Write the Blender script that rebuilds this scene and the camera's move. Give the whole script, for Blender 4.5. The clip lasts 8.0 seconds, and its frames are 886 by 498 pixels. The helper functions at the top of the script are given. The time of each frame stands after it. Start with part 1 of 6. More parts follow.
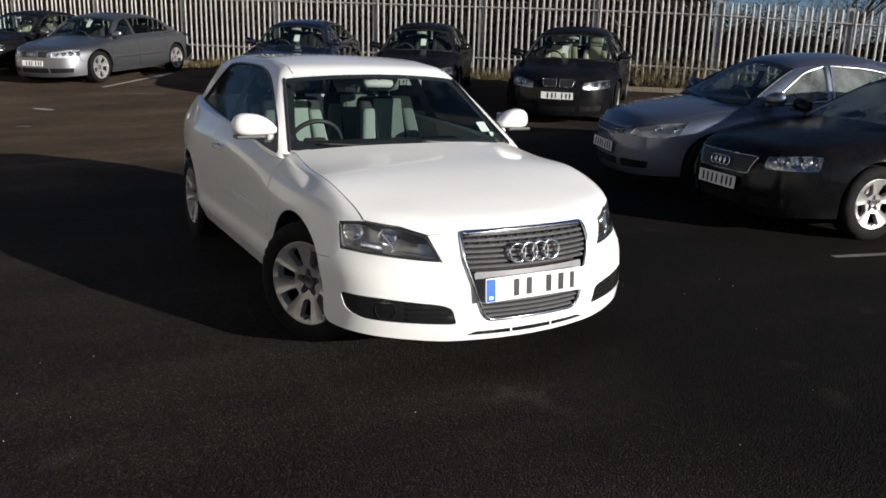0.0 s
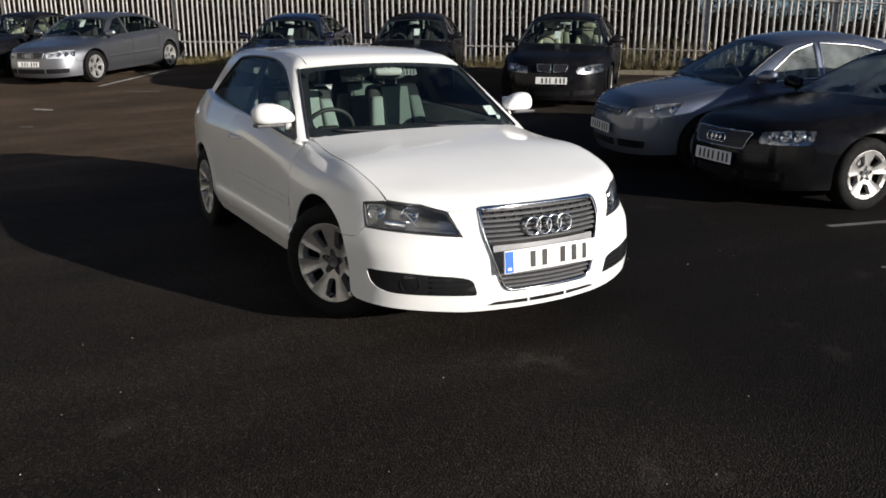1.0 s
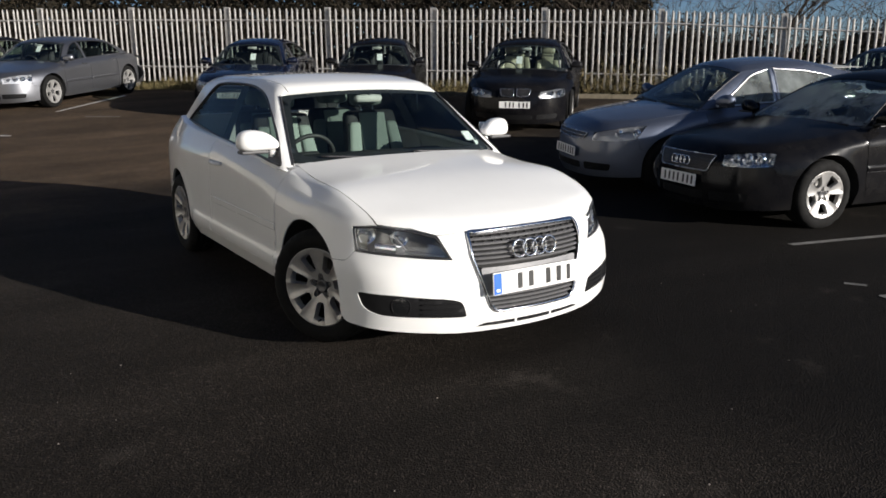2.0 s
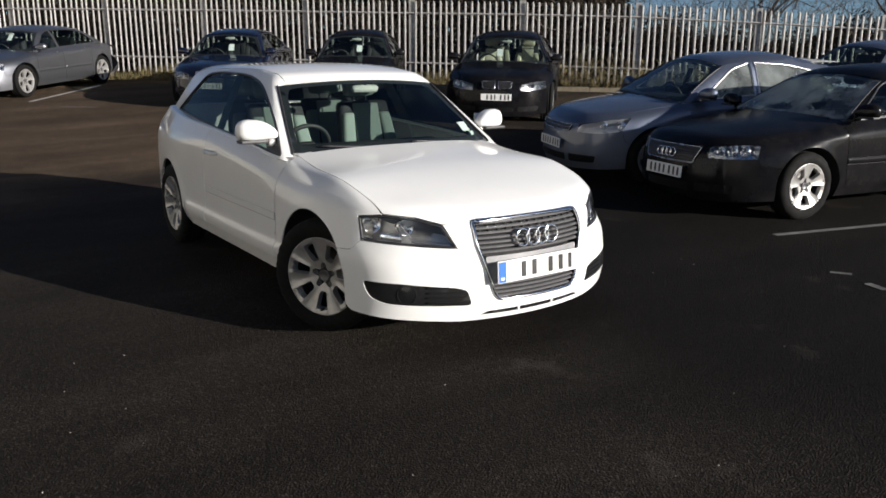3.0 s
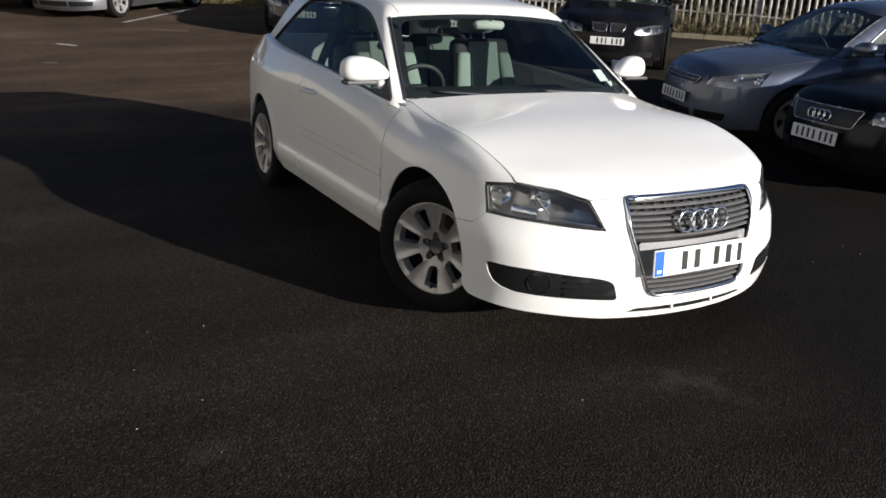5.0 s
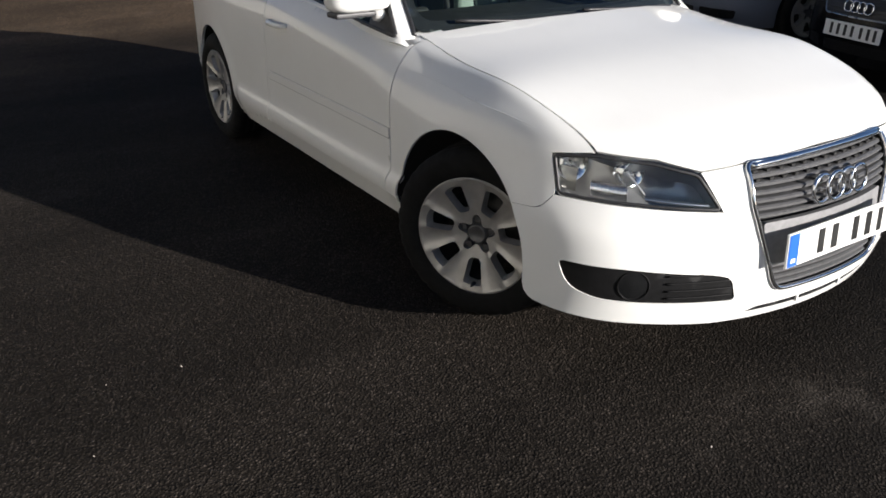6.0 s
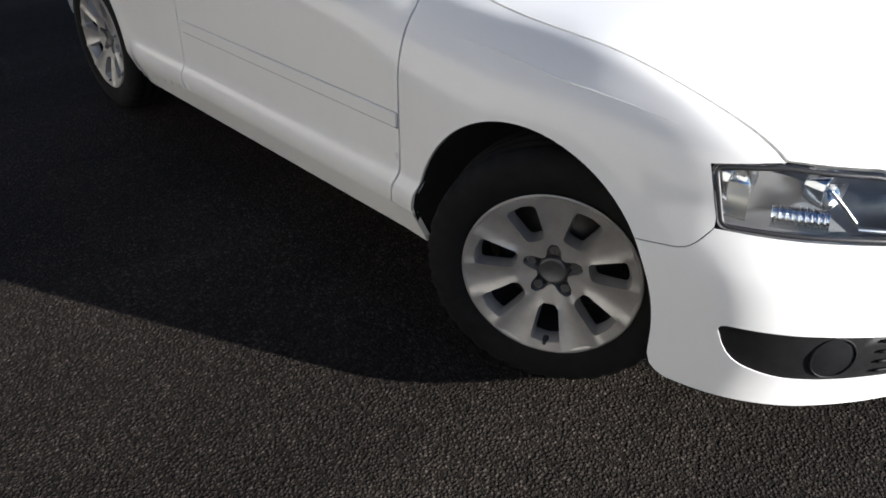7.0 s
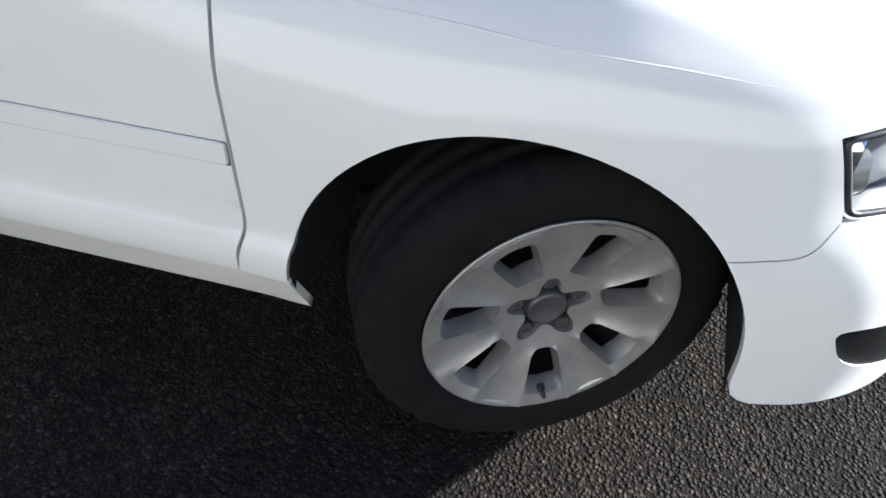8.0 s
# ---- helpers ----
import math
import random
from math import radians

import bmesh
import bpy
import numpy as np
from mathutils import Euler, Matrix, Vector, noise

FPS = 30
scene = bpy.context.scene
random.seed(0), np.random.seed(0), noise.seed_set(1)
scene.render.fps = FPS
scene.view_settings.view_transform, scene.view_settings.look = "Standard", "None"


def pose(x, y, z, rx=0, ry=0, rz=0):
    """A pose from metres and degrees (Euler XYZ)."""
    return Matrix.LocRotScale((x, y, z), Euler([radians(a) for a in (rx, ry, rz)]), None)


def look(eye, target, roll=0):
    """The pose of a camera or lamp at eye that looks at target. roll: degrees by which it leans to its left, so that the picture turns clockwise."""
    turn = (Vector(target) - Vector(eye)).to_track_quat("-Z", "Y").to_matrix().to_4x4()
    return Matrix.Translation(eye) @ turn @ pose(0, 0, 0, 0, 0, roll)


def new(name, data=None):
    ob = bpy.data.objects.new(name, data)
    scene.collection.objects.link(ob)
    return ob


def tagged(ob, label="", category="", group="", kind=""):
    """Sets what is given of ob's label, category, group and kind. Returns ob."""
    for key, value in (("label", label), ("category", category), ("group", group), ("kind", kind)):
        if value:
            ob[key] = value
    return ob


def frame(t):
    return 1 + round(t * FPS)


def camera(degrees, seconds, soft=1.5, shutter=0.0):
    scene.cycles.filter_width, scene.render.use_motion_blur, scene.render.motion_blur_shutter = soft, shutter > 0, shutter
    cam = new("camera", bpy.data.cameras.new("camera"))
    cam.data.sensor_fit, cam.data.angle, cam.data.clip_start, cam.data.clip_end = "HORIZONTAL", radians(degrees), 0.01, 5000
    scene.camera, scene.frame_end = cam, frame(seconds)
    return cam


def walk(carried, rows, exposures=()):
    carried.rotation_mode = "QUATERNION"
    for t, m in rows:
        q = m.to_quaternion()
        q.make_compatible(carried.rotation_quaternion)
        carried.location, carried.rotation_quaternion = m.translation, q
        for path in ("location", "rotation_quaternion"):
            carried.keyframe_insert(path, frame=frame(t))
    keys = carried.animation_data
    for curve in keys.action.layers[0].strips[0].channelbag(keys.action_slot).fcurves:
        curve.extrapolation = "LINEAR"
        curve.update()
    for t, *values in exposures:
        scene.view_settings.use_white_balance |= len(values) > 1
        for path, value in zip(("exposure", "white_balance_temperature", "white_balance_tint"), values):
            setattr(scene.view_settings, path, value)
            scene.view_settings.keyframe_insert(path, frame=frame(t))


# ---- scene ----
cam = camera(58.4, 8.0, soft=1.65)
PATH = [
    (0, (3.783, -2.082, 1.482), (2.086, -1.144, 0.994), 1.4),
    (0.5, (3.851, -2.168, 1.462), (2.159, -1.199, 1.017), 0.9),
    (1, (3.913, -2.299, 1.464), (2.229, -1.349, 0.953), -0.3),
    (1.5, (3.954, -2.37, 1.479), (2.267, -1.412, 0.991), 0.7),
    (2, (3.907, -2.476, 1.49), (2.266, -1.427, 1.033), -0.3),
    (3.5, (3.822, -2.656, 1.474), (2.229, -1.545, 0.996), 0.3),
    (4, (3.735, -2.647, 1.473), (2.121, -1.584, 0.96), 0.2),
    (4.5, (3.504, -2.537, 1.447), (1.821, -1.592, 0.924), 2.0),
    (4.7, (3.359, -2.508, 1.444), (1.676, -1.586, 0.88), 3.0),
    (6, (2.144, -2.284, 1.446), (0.62, -1.302, 0.601), -0.2),
    (6.5, (1.605, -2.182, 1.368), (0.278, -1.047, 0.393), 3.4),
    (6.6, (1.496, -2.162, 1.37), (0.222, -1.022, 0.332), 2.1),
    (7, (1.084, -2.066, 1.333), (-0.195, -0.921, 0.308), -0.1),
    (7.2, (0.87, -2.003, 1.326), (-0.322, -0.828, 0.231), -1.0),
    (7.5, (0.55, -1.931, 1.299), (-0.341, -0.601, 0.1), 2.9),
    (7.7, (0.33, -1.836, 1.312), (-0.294, -0.448, 0.014), 1.1),
    (8, (0.14, -1.705, 1.278), (-0.255, -0.299, -0.088), 0.7),
]
EXPOSURE = [(0.0, 0.6, 6150, 12), (2.0, 0.71, 6150, 12), (3.5, 0.80, 6150, 12), (4.7, 0.80, 6150, 12), (5.8, 0.9, 6100, 12), (6.5, 1.21, 6050, 12), (7.0, 1.57, 5850, 12), (7.5, 2.01, 5700, 11), (8.0, 2.33, 5500, 10)]
walk(cam, [(t, look(eye, target, roll)) for t, eye, target, roll in PATH], EXPOSURE)

# ---- sky, sun ----
SUN_DIR = Vector((0.870, 0.434, 0.233)).normalized()      # towards the low winter sun
world = bpy.data.worlds.new("world")
scene.world = world
world.use_nodes = True
wn = world.node_tree.nodes
sky = wn.new("ShaderNodeTexSky")
sky.sky_type = 'NISHITA'
sky.sun_disc = False
sky.sun_elevation = math.asin(SUN_DIR.z)
sky.sun_rotation = math.atan2(SUN_DIR.x, SUN_DIR.y)
sky.air_density, sky.dust_density, sky.ozone_density = 0.6, 0.3, 2.5
wn["Background"].inputs["Strength"].default_value = 0.042
world.node_tree.links.new(sky.outputs[0], wn["Background"].inputs["Color"])
sun_data = bpy.data.lights.new("sun", 'SUN')
sun_data.energy, sun_data.angle, sun_data.color = 5.0, radians(0.53), (1.0, 0.92, 0.80)
sun = new("sun", sun_data)
sun.matrix_world = look(Vector((0, 0, 30)) + SUN_DIR * 20, Vector((0, 0, 30)))


# ---- materials ----
def material(name):
    m = bpy.data.materials.new(name)
    m.use_nodes = True
    return m, m.node_tree.nodes, m.node_tree.links, m.node_tree.nodes["Principled BSDF"]


def setp(b, **kw):
    for k, v in kw.items():
        b.inputs[k.replace("_", " ")].default_value = v


def tex_noise(n, l, scale, detail=4.0, rough=0.55, coord="Object", stretch=None):
    tc = n.new("ShaderNodeTexCoord")
    t = n.new("ShaderNodeTexNoise")
    t.inputs["Scale"].default_value, t.inputs["Detail"].default_value, t.inputs["Roughness"].default_value = scale, detail, rough
    src = tc.outputs[coord]
    if stretch:
        mp = n.new("ShaderNodeMapping")
        mp.inputs["Scale"].default_value = stretch
        l.new(src, mp.inputs["Vector"])
        src = mp.outputs["Vector"]
    l.new(src, t.inputs["Vector"])
    return t


def ramp(n, l, src, stops):
    r = n.new("ShaderNodeValToRGB")
    el = r.color_ramp.elements
    while len(el) < len(stops):
        el.new(0.5)
    for e, (p, c) in zip(el, stops):
        e.position, e.color = p, (c if len(c) == 4 else (*c, 1))
    l.new(src, r.inputs["Fac"])
    return r


def bump(n, l, height, b, strength=0.3, distance=0.005):
    bp = n.new("ShaderNodeBump")
    bp.inputs["Strength"].default_value, bp.inputs["Distance"].default_value = strength, distance
    l.new(height, bp.inputs["Height"])
    l.new(bp.outputs["Normal"], b.inputs["Normal"])
    return bp


def grey(v):
    return (v, v, v)


def varied(name, col, rough, metallic=0.0, scale=30.0, amount=0.12, bumps=0.0, bump_scale=200.0, coat=0.0):
    """A surface with small changes of tone and gloss at two scales."""
    m, n, l, b = material(name)
    t = tex_noise(n, l, scale, 6.0)
    lo, hi = [tuple(max(0, c * f) for c in col) for f in (1 - amount, 1 + amount)]
    r = ramp(n, l, t.outputs["Fac"], [(0.3, lo), (0.7, hi)])
    l.new(r.outputs["Color"], b.inputs["Base Color"])
    t2 = tex_noise(n, l, scale * 0.15, 3.0)
    r2 = ramp(n, l, t2.outputs["Fac"], [(0.3, grey(max(0, rough * 0.85))), (0.75, grey(min(1, rough * 1.15)))])
    l.new(r2.outputs["Color"], b.inputs["Roughness"])
    setp(b, Metallic=metallic, Coat_Weight=coat, Coat_Roughness=0.03)
    if bumps:
        t3 = tex_noise(n, l, bump_scale, 3.0)
        bump(n, l, t3.outputs["Fac"], b, bumps, 0.002)
    return m


def car_paint(name, col, metallic=0.0, rough=0.35, dust=0.15, coat=1.0, haze=0.025):
    """Lacquered paint with fine flake and a thin uneven film of road dust."""
    m, n, l, b = material(name)
    t = tex_noise(n, l, 3.0, 8.0, 0.65)
    d = ramp(n, l, t.outputs["Fac"], [(0.42, grey(0.0)), (0.75, grey(dust))])
    mix = n.new("ShaderNodeMixRGB")
    mix.inputs[1].default_value, mix.inputs[2].default_value = (*col, 1), (0.22, 0.20, 0.17, 1)
    l.new(d.outputs["Color"], mix.inputs[0])
    l.new(mix.outputs[0], b.inputs["Base Color"])
    f = tex_noise(n, l, 900.0, 2.0)
    r = ramp(n, l, f.outputs["Fac"], [(0.3, grey(rough * 0.8)), (0.7, grey(min(1, rough * 1.25)))])
    l.new(r.outputs["Color"], b.inputs["Roughness"])
    setp(b, Metallic=metallic, Coat_Weight=coat, Coat_Roughness=haze, Coat_IOR=1.5)
    b.inputs["Specular IOR Level"].default_value = 0.5 * metallic
    o = tex_noise(n, l, 350.0, 2.0)
    bp = n.new("ShaderNodeBump")
    bp.inputs["Strength"].default_value, bp.inputs["Distance"].default_value = 0.012, 0.0006
    l.new(o.outputs["Fac"], bp.inputs["Height"])
    l.new(bp.outputs["Normal"], b.inputs["Coat Normal"])
    return m


def pane(name, tint, ior=1.5, gloss=0.02, graze=0.85):
    """A thin pane: see-through, with a mirror sheen that grows at grazing angles."""
    m, n, l, b = material(name)
    n.remove(b)
    tr, gl, mx, lw = [n.new(k) for k in ("ShaderNodeBsdfTransparent", "ShaderNodeBsdfGlossy", "ShaderNodeMixShader", "ShaderNodeLayerWeight")]
    pw, ma = n.new("ShaderNodeMath"), n.new("ShaderNodeMath")
    pw.operation, ma.operation = 'POWER', 'MULTIPLY_ADD'
    lw.inputs["Blend"].default_value = 0.5
    l.new(lw.outputs["Facing"], pw.inputs[0])
    pw.inputs[1].default_value = 4.0
    l.new(pw.outputs[0], ma.inputs[0])
    f0 = ((ior - 1) / (ior + 1)) ** 2 * 1.9
    ma.inputs[1].default_value, ma.inputs[2].default_value = graze - f0, f0
    tr.inputs["Color"].default_value = (*tint, 1)
    gl.inputs["Roughness"].default_value = gloss
    l.new(ma.outputs[0], mx.inputs[0])
    l.new(tr.outputs[0], mx.inputs[1])
    l.new(gl.outputs[0], mx.inputs[2])
    l.new(mx.outputs[0], n["Material Output"].inputs["Surface"])
    return m


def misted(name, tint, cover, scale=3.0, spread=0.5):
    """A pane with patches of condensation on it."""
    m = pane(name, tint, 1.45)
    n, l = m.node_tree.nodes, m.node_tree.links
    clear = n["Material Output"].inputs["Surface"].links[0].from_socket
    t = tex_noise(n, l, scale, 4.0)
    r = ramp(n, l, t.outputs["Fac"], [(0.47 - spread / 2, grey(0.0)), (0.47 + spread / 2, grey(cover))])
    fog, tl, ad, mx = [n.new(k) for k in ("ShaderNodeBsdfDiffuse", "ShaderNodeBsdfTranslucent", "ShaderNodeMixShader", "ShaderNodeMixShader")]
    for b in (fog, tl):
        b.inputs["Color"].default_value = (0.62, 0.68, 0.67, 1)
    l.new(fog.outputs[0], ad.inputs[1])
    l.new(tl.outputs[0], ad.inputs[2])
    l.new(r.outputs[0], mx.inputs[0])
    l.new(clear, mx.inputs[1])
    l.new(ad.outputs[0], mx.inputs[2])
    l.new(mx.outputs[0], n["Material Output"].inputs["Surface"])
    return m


def asphalt_material():
    m, n, l, b = material("asphalt")
    tc = n.new("ShaderNodeTexCoord")

    def voronoi(scale, feature='F1'):
        v = n.new("ShaderNodeTexVoronoi")
        v.inputs["Scale"].default_value, v.feature = scale, feature
        l.new(tc.outputs["Object"], v.inputs["Vector"])
        return v
    chips = voronoi(105.0)
    small = voronoi(230.0)
    sep = n.new("ShaderNodeSeparateColor")
    l.new(chips.outputs["Color"], sep.inputs[0])
    tone = ramp(n, l, sep.outputs[0], [(0.0, (0.0185, 0.0152, 0.0122)), (0.55, (0.029, 0.0239, 0.0191)), (0.88, (0.039, 0.032, 0.0258)), (0.985, (0.068, 0.056, 0.046))])
    gap = ramp(n, l, chips.outputs["Distance"], [(0.25, grey(1.0)), (0.62, grey(0.58))])
    mul = n.new("ShaderNodeMixRGB")
    mul.blend_type = 'MULTIPLY'
    mul.inputs[0].default_value = 1.0
    l.new(tone.outputs[0], mul.inputs[1])
    l.new(gap.outputs[0], mul.inputs[2])
    big = tex_noise(n, l, 0.35, 6.0, 0.6, stretch=(1.0, 1.0, 1.0))
    patch = ramp(n, l, big.outputs["Fac"], [(0.30, grey(0.62)), (0.55, grey(1.0)), (0.78, grey(1.55))])
    mul2 = n.new("ShaderNodeMixRGB")
    mul2.blend_type = 'MULTIPLY'
    mul2.inputs[0].default_value = 1.0
    l.new(mul.outputs[0], mul2.inputs[1])
    l.new(patch.outputs[0], mul2.inputs[2])
    st0 = tex_noise(n, l, 0.9, 5.0, 0.6)
    # the surfacing turns paler and browner towards the fence
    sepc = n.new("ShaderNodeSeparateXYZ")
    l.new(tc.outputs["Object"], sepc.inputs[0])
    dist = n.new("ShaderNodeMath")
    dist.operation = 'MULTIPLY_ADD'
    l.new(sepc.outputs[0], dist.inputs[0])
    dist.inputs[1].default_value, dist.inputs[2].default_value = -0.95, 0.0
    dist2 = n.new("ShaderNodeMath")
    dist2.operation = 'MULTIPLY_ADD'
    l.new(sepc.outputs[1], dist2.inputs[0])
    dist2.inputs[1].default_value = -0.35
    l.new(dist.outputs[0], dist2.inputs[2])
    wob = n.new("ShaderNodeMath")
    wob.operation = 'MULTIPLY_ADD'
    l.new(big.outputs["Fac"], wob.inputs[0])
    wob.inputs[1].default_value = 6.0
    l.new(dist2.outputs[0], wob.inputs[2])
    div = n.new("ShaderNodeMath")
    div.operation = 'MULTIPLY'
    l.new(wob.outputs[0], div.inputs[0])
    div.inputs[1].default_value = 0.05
    far_tone = ramp(n, l, div.outputs[0], [(0.10, grey(0.85)), (0.36, grey(1.0)), (0.52, (3.5, 3.05, 2.5))])
    mp = n.new("ShaderNodeMapping")
    mp.inputs["Rotation"].default_value = (0, 0, radians(-147.3))
    mp.inputs["Scale"].default_value = (1.0, 0.16, 1.0)
    l.new(tc.outputs["Object"], mp.inputs["Vector"])
    band = n.new("ShaderNodeTexNoise")
    band.inputs["Scale"].default_value, band.inputs["Detail"].default_value, band.inputs["Roughness"].default_value = 1.1, 5.0, 0.65
    l.new(mp.outputs["Vector"], band.inputs["Vector"])
    streak = ramp(n, l, band.outputs["Fac"], [(0.34, grey(0.62)), (0.50, grey(1.0)), (0.66, grey(1.5))])
    mul_s = n.new("ShaderNodeMixRGB")
    mul_s.blend_type = 'MULTIPLY'
    mul_s.inputs[0].default_value = 0.8
    l.new(mul2.outputs[0], mul_s.inputs[1])
    l.new(streak.outputs[0], mul_s.inputs[2])
    mul2 = mul_s
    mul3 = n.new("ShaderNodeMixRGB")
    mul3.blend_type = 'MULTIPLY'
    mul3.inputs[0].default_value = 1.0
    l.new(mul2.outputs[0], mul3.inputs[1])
    l.new(far_tone.outputs[0], mul3.inputs[2])
    # darker tarmac on the open side of the white car, set by position
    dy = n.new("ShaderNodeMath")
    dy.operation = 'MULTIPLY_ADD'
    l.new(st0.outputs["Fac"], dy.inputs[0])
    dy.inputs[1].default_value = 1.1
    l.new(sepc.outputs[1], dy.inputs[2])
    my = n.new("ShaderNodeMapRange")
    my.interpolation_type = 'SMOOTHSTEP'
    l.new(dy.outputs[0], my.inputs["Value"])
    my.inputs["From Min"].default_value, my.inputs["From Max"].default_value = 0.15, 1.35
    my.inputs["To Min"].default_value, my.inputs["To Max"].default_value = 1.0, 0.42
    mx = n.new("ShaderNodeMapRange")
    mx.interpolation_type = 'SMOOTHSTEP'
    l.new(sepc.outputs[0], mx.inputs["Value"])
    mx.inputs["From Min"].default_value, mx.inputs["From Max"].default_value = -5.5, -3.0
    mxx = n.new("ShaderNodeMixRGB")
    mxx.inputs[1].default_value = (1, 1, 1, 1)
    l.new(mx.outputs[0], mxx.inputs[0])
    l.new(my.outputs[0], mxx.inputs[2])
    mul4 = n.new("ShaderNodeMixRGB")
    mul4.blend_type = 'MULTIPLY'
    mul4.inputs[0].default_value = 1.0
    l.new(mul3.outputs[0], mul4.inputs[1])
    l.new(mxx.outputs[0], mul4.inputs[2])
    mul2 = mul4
    # pale scuffs and dried puddle marks
    st = tex_noise(n, l, 1.3, 9.0, 0.7)
    stain = ramp(n, l, st.outputs["Fac"], [(0.60, grey(0.0)), (0.80, grey(0.30))])
    mix = n.new("ShaderNodeMixRGB")
    mix.inputs[2].default_value = (0.16, 0.14, 0.12, 1)
    l.new(stain.outputs[0], mix.inputs[0])
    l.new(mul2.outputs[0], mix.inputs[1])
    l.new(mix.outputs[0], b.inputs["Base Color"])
    setp(b, Roughness=0.85)
    b.inputs["Specular IOR Level"].default_value = 0.10
    inv = ramp(n, l, chips.outputs["Distance"], [(0.1, grey(1.0)), (0.6, grey(0.0))])
    add = n.new("ShaderNodeMath")
    add.operation = 'MULTIPLY_ADD'
    l.new(small.outputs["Distance"], add.inputs[0])
    add.inputs[1].default_value = -0.35
    l.new(inv.outputs[0], add.inputs[2])
    bump(n, l, add.outputs[0], b, 1.0, 0.005)
    return m


ASPHALT = asphalt_material()
WHITE = car_paint("white_paint", (0.80, 0.80, 0.78), 0.0, 0.4, 0.05)
BLACK_PAINT = car_paint("black_paint", (0.005, 0.005, 0.006), 0.0, 0.35, 0.04, 0.4, 0.16)
NAVY_PAINT = car_paint("navy_paint", (0.004, 0.006, 0.016), 0.1, 0.35, 0.015)
SILVER_PAINT = car_paint("silver_paint", (0.165, 0.17, 0.185), 0.85, 0.38, 0.08, 0.8, 0.14)
BLUE_GREY_PAINT = car_paint("blue_grey_paint", (0.13, 0.15, 0.20), 0.9, 0.55, 0.04)
TRIM = varied("black_trim", (0.022, 0.022, 0.024), 0.45, scale=60, amount=0.25, bumps=0.15, bump_scale=900)
INTAKE = varied("intake_plastic", (0.008, 0.008, 0.0085), 0.55, scale=60, amount=0.25, bumps=0.15, bump_scale=900)
INTAKE.node_tree.nodes["Principled BSDF"].inputs["Specular IOR Level"].default_value = 0.15
RUBBER = varied("rubber", (0.0065, 0.0064, 0.0062), 0.88, scale=40, amount=0.35, bumps=0.2, bump_scale=400)
RUBBER.node_tree.nodes["Principled BSDF"].inputs["Specular IOR Level"].default_value = 0.2
DARK = varied("underbody", (0.010, 0.010, 0.010), 0.9, scale=20, amount=0.4)
CHROME = varied("chrome", (0.82, 0.83, 0.85), 0.10, 1.0, scale=15, amount=0.05)
LAMP_GREY = varied("lamp_housing", (0.36, 0.36, 0.37), 0.3, 0.7, scale=30)
LAMP_PALE = varied("pale_lamp_housing", (0.52, 0.52, 0.54), 0.35, 0.3, scale=30)
SATIN = varied("satin_metal", (0.55, 0.56, 0.58), 0.28, 1.0, scale=15, amount=0.08)
ALLOY = varied("alloy", (0.40, 0.392, 0.378), 0.42, 0.6, scale=18, amount=0.14, coat=0.3)
GLASS = pane("car_glass", (0.80, 0.88, 0.84), 1.45)
DARK_GLASS = pane("privacy_glass", (0.36, 0.41, 0.39), 1.18, graze=0.25)
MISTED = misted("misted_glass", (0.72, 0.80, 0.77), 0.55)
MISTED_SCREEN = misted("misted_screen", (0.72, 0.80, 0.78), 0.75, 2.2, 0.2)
HUB_GREY = varied("hub_grey", (0.11, 0.11, 0.112), 0.4, 0.5, scale=40, amount=0.2)
DISC_GREY = varied("brake_disc_grey", (0.06, 0.058, 0.055), 0.5, 0.6, scale=30, amount=0.3)
LENS = pane("lamp_lens", (0.93, 0.95, 0.96), 1.4)
BULB_GLASS = varied("amber_lens", (0.55, 0.20, 0.03), 0.2, scale=20)
SEAT_LIGHT = varied("seat_cloth_light", (0.20, 0.235, 0.215), 0.9, scale=120, amount=0.15, bumps=0.3, bump_scale=700)
SEAT_DARK = varied("seat_cloth_dark", (0.02, 0.02, 0.022), 0.85, scale=120, amount=0.3, bumps=0.3, bump_scale=700)
CREAM_SEAT = varied("cream_leather", (0.48, 0.45, 0.34), 0.55, scale=50, amount=0.1)
DASH = varied("dashboard_plastic", (0.018, 0.018, 0.019), 0.6, scale=80, amount=0.25, bumps=0.3, bump_scale=800)
PILLAR_LINING = varied("pillar_lining", (0.38, 0.38, 0.36), 0.85, scale=80, amount=0.1)
PLATE = varied("number_plate", (0.78, 0.78, 0.76), 0.35, scale=20, amount=0.05, coat=0.4)
PLATE_BLUE = varied("plate_blue", (0.02, 0.12, 0.55), 0.35, scale=20, amount=0.08)
INK = varied("plate_ink", (0.012, 0.012, 0.012), 0.4, scale=30)
PAPER = varied("paper", (0.80, 0.81, 0.80), 0.8, scale=30, amount=0.05)
LINE_PAINT = varied("line_paint", (0.15, 0.146, 0.135), 0.8, scale=9, amount=0.45, bumps=0.3, bump_scale=150)

WHITE_LINE = varied("white_line_paint", (0.42, 0.41, 0.39), 0.8, scale=9, amount=0.4, bumps=0.3, bump_scale=150)


# ---- mesh helpers ----
def mesh_of(name, verts, faces, mat, smooth=True):
    me = bpy.data.meshes.new(name)
    me.from_pydata([tuple(map(float, v)) for v in verts], [], [tuple(map(int, f)) for f in faces])
    me.materials.append(mat)
    if smooth:
        me.polygons.foreach_set("use_smooth", [True] * len(me.polygons))
    me.update()
    return me


